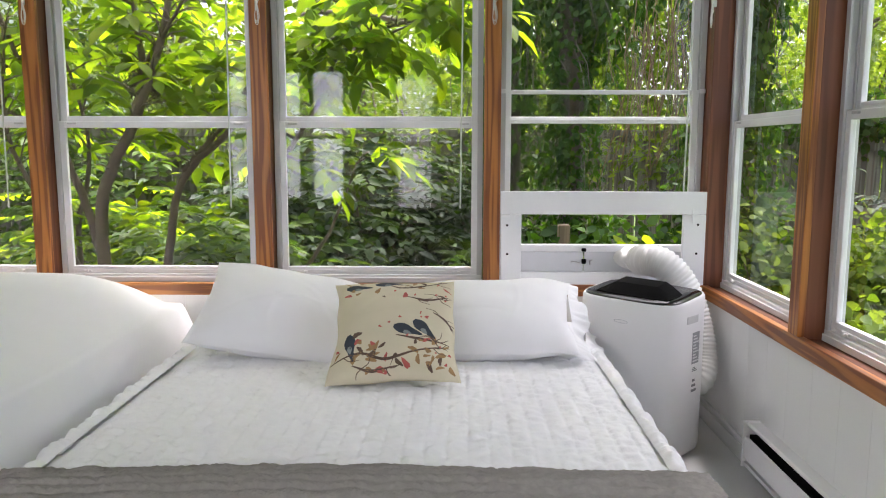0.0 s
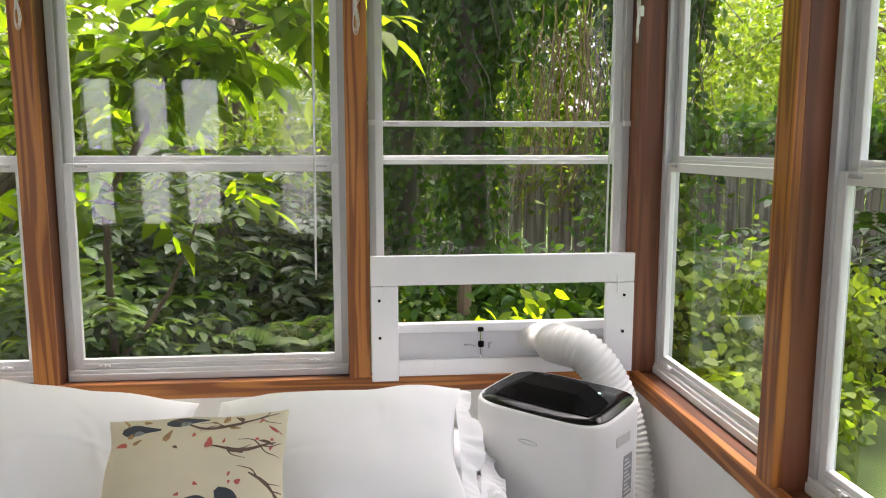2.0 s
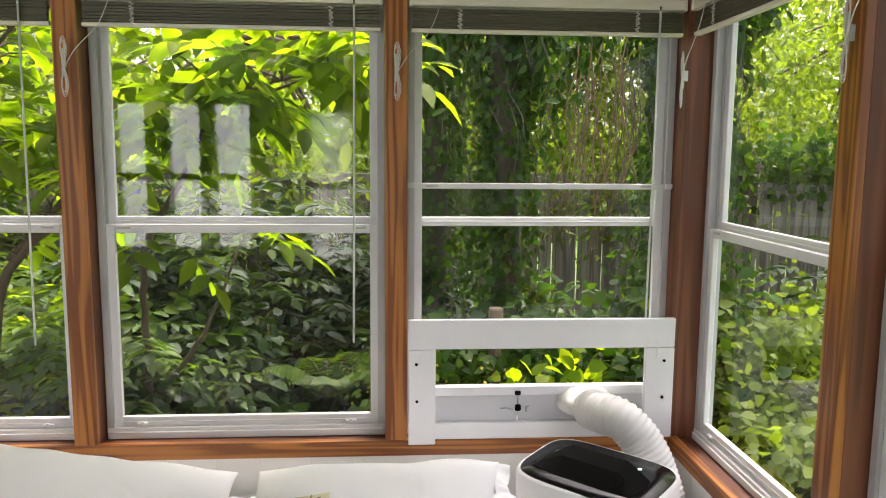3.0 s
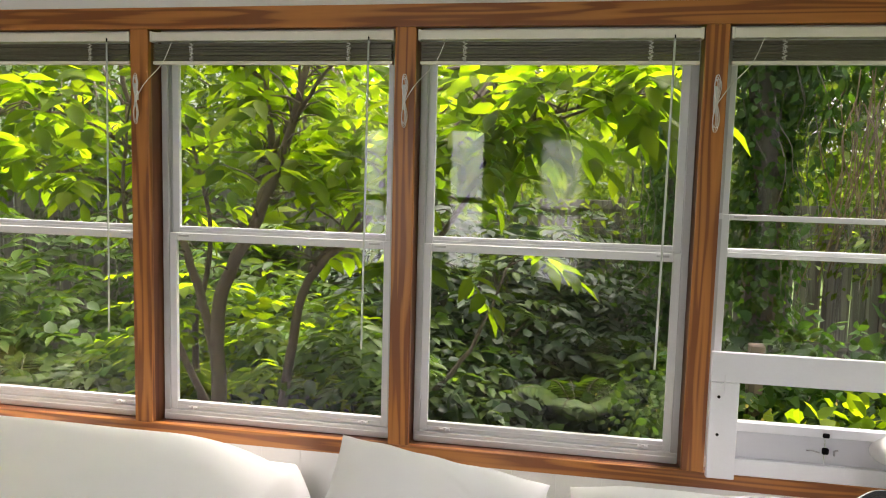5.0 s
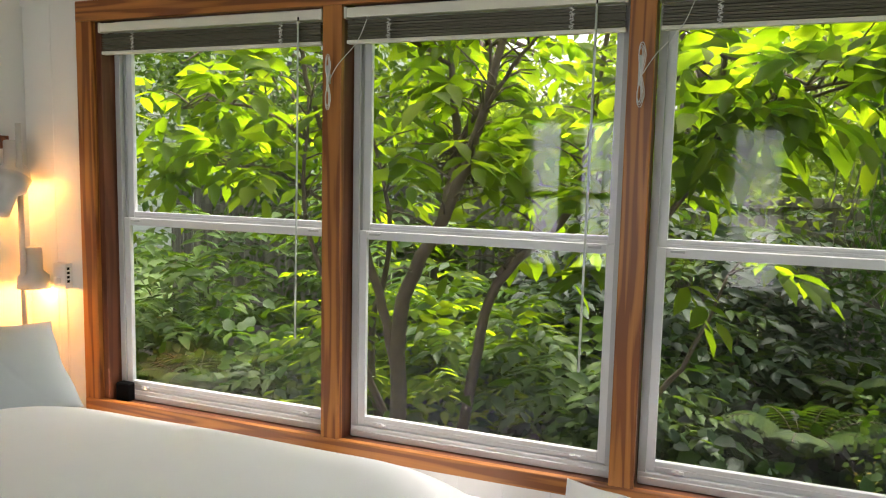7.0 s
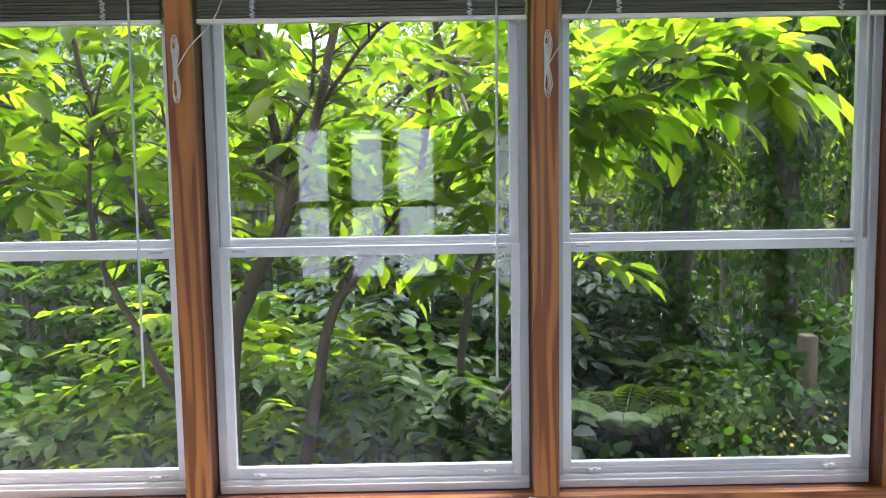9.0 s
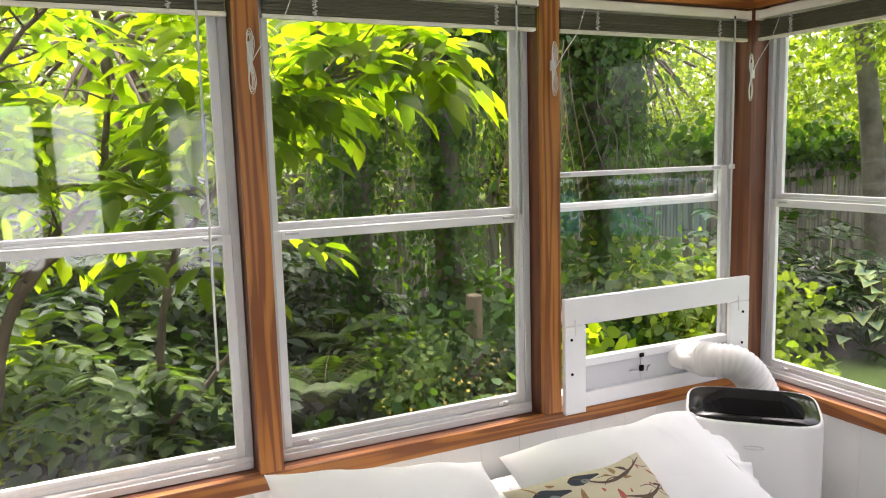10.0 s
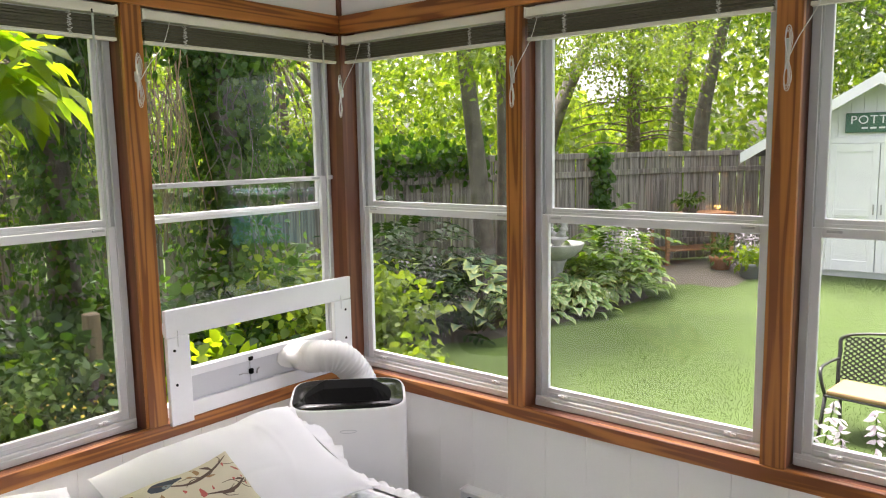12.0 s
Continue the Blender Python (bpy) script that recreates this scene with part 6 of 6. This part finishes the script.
def flower_spikes(x, y, n, seed, h0, h1, spread, label="pale lilac hosta flower spikes"):
    rng = np.random.RandomState(seed)
    t = empty("hosta_flowers", pose(x, y, G))
    tagged(t, label, "flowers", "hosta flowers")
    P, A, S, lines = [], [], [], []
    for _ in range(n):
        b = np.array((*rng.normal(0, spread, 2), 0))
        tip = b + np.array((*rng.normal(0, 0.10, 2), rng.uniform(h0, h1)))
        lines.append((smooth_path([tuple(b), tuple((b + tip) / 2 + (0.02, 0, 0)), tuple(tip)], 4), 0.004))
        for j in range(11):
            q = b + (tip - b) * (0.55 + 0.45 * j / 10)
            for _ in range(5):
                P.append(q), A.append(np.array((*rng.normal(0, 0.7, 2), -0.35))), S.append(rng.uniform(0.035, 0.06))
    tubes("stalks", lines, LEAF_MID, t, 4)
    P = np.array(P)
    leaves("petals", P, np.array(A), rng.normal(0, 1, P.shape), np.array(S), LEAFLET, PETAL, t)


flower_spikes(8.2, 5.55, 12, 501, 0.8, 1.05, 0.18)
flower_spikes(2.75, 1.80, 7, 502, 0.55, 0.88, 0.16)
flower_spikes(5.0, 6.3, 8, 503, 0.7, 0.95, 0.2)
hosta(2.75, 1.80, 0.40, 0.30, 60, 450)
hosta(5.40, 5.90, 0.66, 0.86, 70, 451, "large blue-green hosta with broad cream-edged leaves", HOSTA_WIDE, LEAF_HOSTA_BLUE, 0.5)


def fountain():
    t = empty("stone_fountain", pose(7.15, 5.95, G))
    tagged(t, "grey cast stone birdbath fountain with a wreath ornament", "fountain")
    for name, prof in (("base", [(0.20, 0.0), (0.20, 0.06), (0.15, 0.10), (0.10, 0.16)]), ("pedestal", [(0.10, 0.15), (0.085, 0.30), (0.075, 0.45), (0.10, 0.55), (0.13, 0.60)]),
                       ("bowl", [(0.10, 0.60), (0.20, 0.64), (0.30, 0.72), (0.34, 0.80), (0.345, 0.815), (0.31, 0.81), (0.22, 0.74), (0.05, 0.71)]), ("upper_stem", [(0.06, 0.70), (0.05, 0.80), (0.13, 0.86), (0.15, 0.88), (0.05, 0.90)])):
        v, f = lathe(prof, 28)
        mesh_from(name, v, f, STONE, t, True)
    rng = np.random.RandomState(3)
    pts = [(0.0, 0.105 * math.cos(s), 1.02 + 0.125 * math.sin(s)) for s in np.linspace(0, 6.283, 40)]
    tubes("wreath", [(pts, [0.045 + 0.012 * math.sin(k * 1.9) for k in range(40)])], STONE, t, 10)


fountain()


def garden_bench():
    t = empty("garden_bench", pose(4.62, 1.76, G, 0, 0, -96))
    t.scale = (1.05, 0.80, 0.72)
    tagged(t, "black pierced metal garden bench with a tan cushion", "bench")
    # pierced back: a curved plate, every cell with a round hole through it
    W, H, nx, nz = 0.96, 0.40, 22, 9

    def at(u, v, off):
        return (u * W / 2, 0.21 + 0.10 * v - 0.03 * u * u + off, 0.46 + H * v + 0.05 * (1 - u * u) * v)

    verts, faces = [], []
    for i in range(nx):
        for j in range(nz):
            cu, cv, du, dv = -1 + (2 * i + 1) / nx, (j + 0.5) / nz, 1 / nx, 0.5 / nz
            for off in (0.0, 0.004):
                o = len(verts)
                for k in range(8):
                    c, s = math.cos(k * math.pi / 4 + math.pi / 8), math.sin(k * math.pi / 4 + math.pi / 8)
                    m = max(abs(c), abs(s))
                    verts.append(at(cu + du * c / m, cv + dv * s / m, off))
                    verts.append(at(cu + du * 0.52 * c, cv + dv * 0.52 * s, off))
                faces += [(o + 2 * k, o + 2 * ((k + 1) % 8), o + 2 * ((k + 1) % 8) + 1, o + 2 * k + 1) for k in range(8)]
    mesh_from("backrest", verts, faces, IRON, t)
    tubes("back_frame", [(smooth_path([(-0.49, 0.17, 0.40), (-0.50, 0.24, 0.70), (-0.46, 0.29, 0.88), (0, 0.33, 0.95), (0.46, 0.29, 0.88), (0.50, 0.24, 0.70), (0.49, 0.17, 0.40)], 6), 0.014)], IRON, t, 8)
    bm = bmesh.new()
    add_box(bm, -0.48, 0.48, -0.25, 0.20, 0.395, 0.415, 0.006)
    part("seat", bm, IRON, t)
    bm = bmesh.new()
    add_box(bm, -0.46, 0.46, -0.25, 0.17, 0.416, 0.465, 0.02, 3)
    part("cushion", bm, CUSHION, t, "tan seat cushion", True)
    for sx in (-1, 1):
        tubes("leg", [([(sx * 0.47, -0.22, 0.40), (sx * 0.48, -0.24, 0.2), (sx * 0.49, -0.26, 0.0)], 0.012)], IRON, t, 8)
        tubes("leg", [([(sx * 0.47, 0.18, 0.40), (sx * 0.48, 0.22, 0.2), (sx * 0.49, 0.28, 0.0)], 0.012)], IRON, t, 8)
        tubes("armrest", [(smooth_path([(sx * 0.495, 0.18, 0.66), (sx * 0.51, 0.0, 0.66), (sx * 0.51, -0.20, 0.64), (sx * 0.49, -0.24, 0.52), (sx * 0.47, -0.22, 0.40)], 5), 0.012)], IRON, t, 8)


garden_bench()


def potted_plant(x, y, z, r, h, seed, pot, material, size=0.10, n=160, category="potted plant", label="leafy plant in a round garden pot"):
    rng = np.random.RandomState(seed)
    t = empty("potted_plant", pose(x, y, z))
    tagged(t, label, category, "potted plants")
    v, f = lathe([(r * 0.7, 0.0), (r * 0.95, h * 0.8), (r, h * 0.82), (r, h), (r * 0.9, h), (r * 0.85, h * 0.85), (0.01, h * 0.85)], 20)
    mesh_from("pot", v, f, pot, t, True)
    p, al, fa = clumps(rng, n, np.array([(0, 0, h * 1.3), (r * 0.6, 0, h * 1.5), (-r * 0.6, 0.05, h * 1.4)]), (r * 0.55, r * 0.55, h * 0.3))
    leaves("foliage", p, al, fa, size * rng.uniform(0.6, 1.3, n), LEAFLET, material, t)


def potting_table():
    t = empty("potting_table", pose(11.35, 5.85, G, 0, 0, -35))
    tagged(t, "reddish brown wooden potting table by the fence", "table")
    for k in range(4):
        box_part("tabletop_board", (-0.65, 0.65, -0.28 + 0.14 * k, -0.145 + 0.14 * k, 0.86, 0.89), TABLE_WOOD, t, 0.004)
    for x in (-0.6, 0.6):
        for y in (-0.24, 0.24):
            box_part("leg", (x - 0.03, x + 0.03, y - 0.03, y + 0.03, 0, 0.86), TABLE_WOOD, t, 0.004)
    box_part("lower_shelf", (-0.6, 0.6, -0.25, 0.25, 0.28, 0.31), TABLE_WOOD, t, 0.004)


potting_table()
potted_plant(11.25, 5.85, G + 0.89, 0.15, 0.16, 601, POT_GREY, LEAF_MID)
potted_plant(10.55, 4.65, G, 0.17, 0.24, 602, POT_GREY, LEAF_BRIGHT, 0.12)
potted_plant(11.0, 4.72, G, 0.21, 0.36, 603, POT_GREY, PETAL, 0.06, 200, label="white flowering plant in a grey pot")
potted_plant(10.75, 5.15, G, 0.17, 0.28, 604, TERRACOTTA, LEAF_MID)


# ---------------------------------------------------------------- shed
def shed():
    t = empty("potting_shed", pose(11.45, 3.15, G))
    tagged(t, "white wooden garden shed with gable roof and sign", "shed")
    half, eave, apex, depth = 1.55, 2.02, 2.93, 2.6

    def roof_z(y):
        return apex - abs(y) * (apex - eave + 0.02) / half

    n = 19
    w = 2 * half / n
    for k in range(n):
        y0, y1 = -half + k * w, -half + (k + 1) * w
        verts = [(x, y, z) for x in (0.0, 0.02) for y, z in ((y0 + 0.004, 0.06), (y1 - 0.004, 0.06), (y1 - 0.004, roof_z(y1) - 0.06), (y0 + 0.004, roof_z(y0) - 0.06))]
        mesh_from("front_board", verts, [(0, 1, 2, 3), (4, 7, 6, 5), (0, 4, 5, 1), (1, 5, 6, 2), (2, 6, 7, 3), (3, 7, 4, 0)], SHED_WHITE, t)
    verts = [(x, y, z) for x in (0.021, depth) for y, z in ((-half, 0.0), (half, 0.0), (half, eave - 0.08), (0, apex - 0.10), (-half, eave - 0.08))]
    mesh_from("shed_body", verts, [(0, 1, 2, 3, 4), (9, 8, 7, 6, 5), (0, 5, 6, 1), (1, 6, 7, 2), (2, 7, 8, 3), (3, 8, 9, 4), (4, 9, 5, 0)], SHED_WHITE, t)
    for s in (-1, 1):
        run = half + 0.32
        slope = (apex - eave) / half
        pts = [(0, apex + 0.03), (s * run, apex + 0.03 - run * slope), (s * run, apex - 0.03 - run * slope), (0, apex - 0.03)]
        verts = [(x, y, z) for x in (-0.30, depth + 0.2) for y, z in pts]
        mesh_from("roof", verts, [(0, 1, 2, 3), (7, 6, 5, 4), (0, 4, 5, 1), (1, 5, 6, 2), (2, 6, 7, 3), (3, 7, 4, 0)], SHED_ROOF, t)
        pts = [(0, apex + 0.035), (s * run, apex + 0.035 - run * slope), (s * run, apex - 0.125 - run * slope), (0, apex - 0.125)]
        verts = [(x, y, z) for x in (-0.335, -0.302) for y, z in pts]
        mesh_from("barge_board", verts, [(0, 1, 2, 3), (7, 6, 5, 4), (0, 4, 5, 1), (1, 5, 6, 2), (2, 6, 7, 3), (3, 7, 4, 0)], SHED_WHITE, t)
    for s in (-1, 1):
        a, b = (0.006, 0.66) if s > 0 else (-0.66, -0.006)
        door = box_part("shed_door", (-0.030, -0.002, a, b, 0.10, 1.98), SHED_WHITE, t, 0.004)
        cy, cz = (a + b) / 2, 1.04
        for d in ((-0.045, -0.030, a, a + 0.09, 0.10, 1.98), (-0.045, -0.030, b - 0.09, b, 0.10, 1.98), (-0.045, -0.030, a + 0.09, b - 0.09, 1.86, 1.98), (-0.045, -0.030, a + 0.09, b - 0.09, 0.10, 0.26), (-0.045, -0.030, a + 0.09, b - 0.09, 0.92, 1.02)):
            o = box_part("door_trim", d, SHED_WHITE, door, 0.004)
            o.location = Vector(o.location) - Vector(door.location)
        o = box_part("door_pull", (-0.065, -0.045, s * 0.05 - 0.01, s * 0.05 + 0.01, 0.95, 1.10), STEEL, door, 0.004)
        o.location = Vector(o.location) - Vector(door.location)
    for d in ((-0.03, -0.001, 0.665, 0.76, 0.08, 2.07), (-0.03, -0.001, -0.76, -0.665, 0.08, 2.07), (-0.031, -0.001, -0.664, 0.664, 1.985, 2.07)):
        box_part("door_casing", d, SHED_WHITE, t, 0.004)
    sign = box_part("sign", (-0.05, -0.02, -0.52, 0.47, 2.14, 2.42), SIGN_GREEN, t, 0.006, "dark green sign with pale lettering")
    cu = bpy.data.curves.new("sign_text", "FONT")
    cu.body, cu.size, cu.extrude, cu.align_x, cu.align_y = "POTTING", 0.17, 0.004, "LEFT", "CENTER"
    cu.space_character = 1.15
    tx = new("sign_text_curve", cu)
    bpy.context.view_layer.update()
    me = bpy.data.meshes.new_from_object(tx.evaluated_get(bpy.context.evaluated_depsgraph_get()))
    bpy.data.objects.remove(tx)
    me.materials.clear()
    me.materials.append(WHITE_BOARD)
    word = new("sign_lettering", me)
    word.parent = sign
    word.matrix_basis = Matrix.Translation((-0.018, 0.43, 0.035)) @ Matrix(((0, 0, -1, 0), (-1, 0, 0, 0), (0, 1, 0, 0), (0, 0, 0, 1)))
    for k in range(5):
        box_part("sign_bar", (-0.021, -0.015, 0.20 - 0.11 * k, 0.28 - 0.11 * k, -0.09, -0.065), WHITE_BOARD, sign, 0)


shed()


def paddle_board(name, a, b, width, thick, material, label):
    """A long rounded board lying level on two low trestles."""
    a, b = Vector(a), Vector(b)
    d = b - a
    t = empty(name, Matrix.Translation((a + b) / 2) @ pose(0, 0, 0, 0, 0, math.degrees(math.atan2(d.y, d.x))))
    tagged(t, label, "board")
    n, L = 24, d.length
    s = np.linspace(-1, 1, n)
    half = width / 2 * np.sqrt(np.maximum(1 - np.abs(s) ** 3.2, 0.004))
    ring = [(math.cos(q), math.sin(q)) for q in (2 * math.pi * k / 14 for k in range(14))]
    verts = [(s[i] * L / 2, half[i] * c, thick / 2 * q * min(1, half[i] / width * 4)) for i in range(n) for c, q in ring]
    faces = [(i * 14 + k, i * 14 + (k + 1) % 14, (i + 1) * 14 + (k + 1) % 14, (i + 1) * 14 + k) for i in range(n - 1) for k in range(14)]
    mesh_from("board", verts, faces + [tuple(range(14))[::-1], tuple(range(14 * n - 14, 14 * n))], material, t, True)
    h = (a.z + b.z) / 2 - G
    for x in (-0.3 * L, 0.3 * L):
        for y in (-width * 0.35, width * 0.35):
            box_part("trestle_leg", (x - 0.025, x + 0.025, y - 0.025, y + 0.025, -h, -thick * 0.35), FENCE, t, 0.003)
        box_part("trestle_bar", (x - 0.03, x + 0.03, -width * 0.4, width * 0.4, -thick * 0.5 - 0.06, -thick * 0.45), FENCE, t, 0.003)


def pool(x, y, yaw, length, width, height):
    """A raised garden pool: turquoise liner wall between posts, white rim."""
    t = empty("garden_pool", pose(x, y, G, 0, 0, yaw))
    tagged(t, "raised garden pool with turquoise wall and white rim", "pool")
    w, h = length / 2, width / 2
    for name, b in (("wall", (-w, w, -h, -h + 0.05, -0.02, height)), ("wall", (-w, w, h - 0.05, h, -0.02, height)), ("wall", (-w, -w + 0.05, -h + 0.05, h - 0.05, -0.02, height)), ("wall", (w - 0.05, w, -h + 0.05, h - 0.05, -0.02, height))):
        box_part(name, b, POOL_BLUE, t, 0.006)
    for b in ((-w - 0.05, w + 0.05, -h - 0.05, -h + 0.12, height, height + 0.06), (-w - 0.05, w + 0.05, h - 0.12, h + 0.05, height, height + 0.06), (-w - 0.05, -w + 0.12, -h + 0.12, h - 0.12, height, height + 0.06), (w - 0.12, w + 0.05, -h + 0.12, h - 0.12, height, height + 0.06)):
        box_part("rim", b, AC_WHITE, t, 0.01)
    box_part("water", (-w + 0.05, w - 0.05, -h + 0.05, h - 0.05, height - 0.16, height - 0.10), POOL_BLUE, t, 0)


pool(10.1, -6.8, 39, 3.4, 1.8, 1.1)
paddle_board("paddle_board", (7.6, -8.05, 0.84), (9.05, -7.38, 0.84), 0.5, 0.16, AC_WHITE, "white paddle board on low wooden trestles")
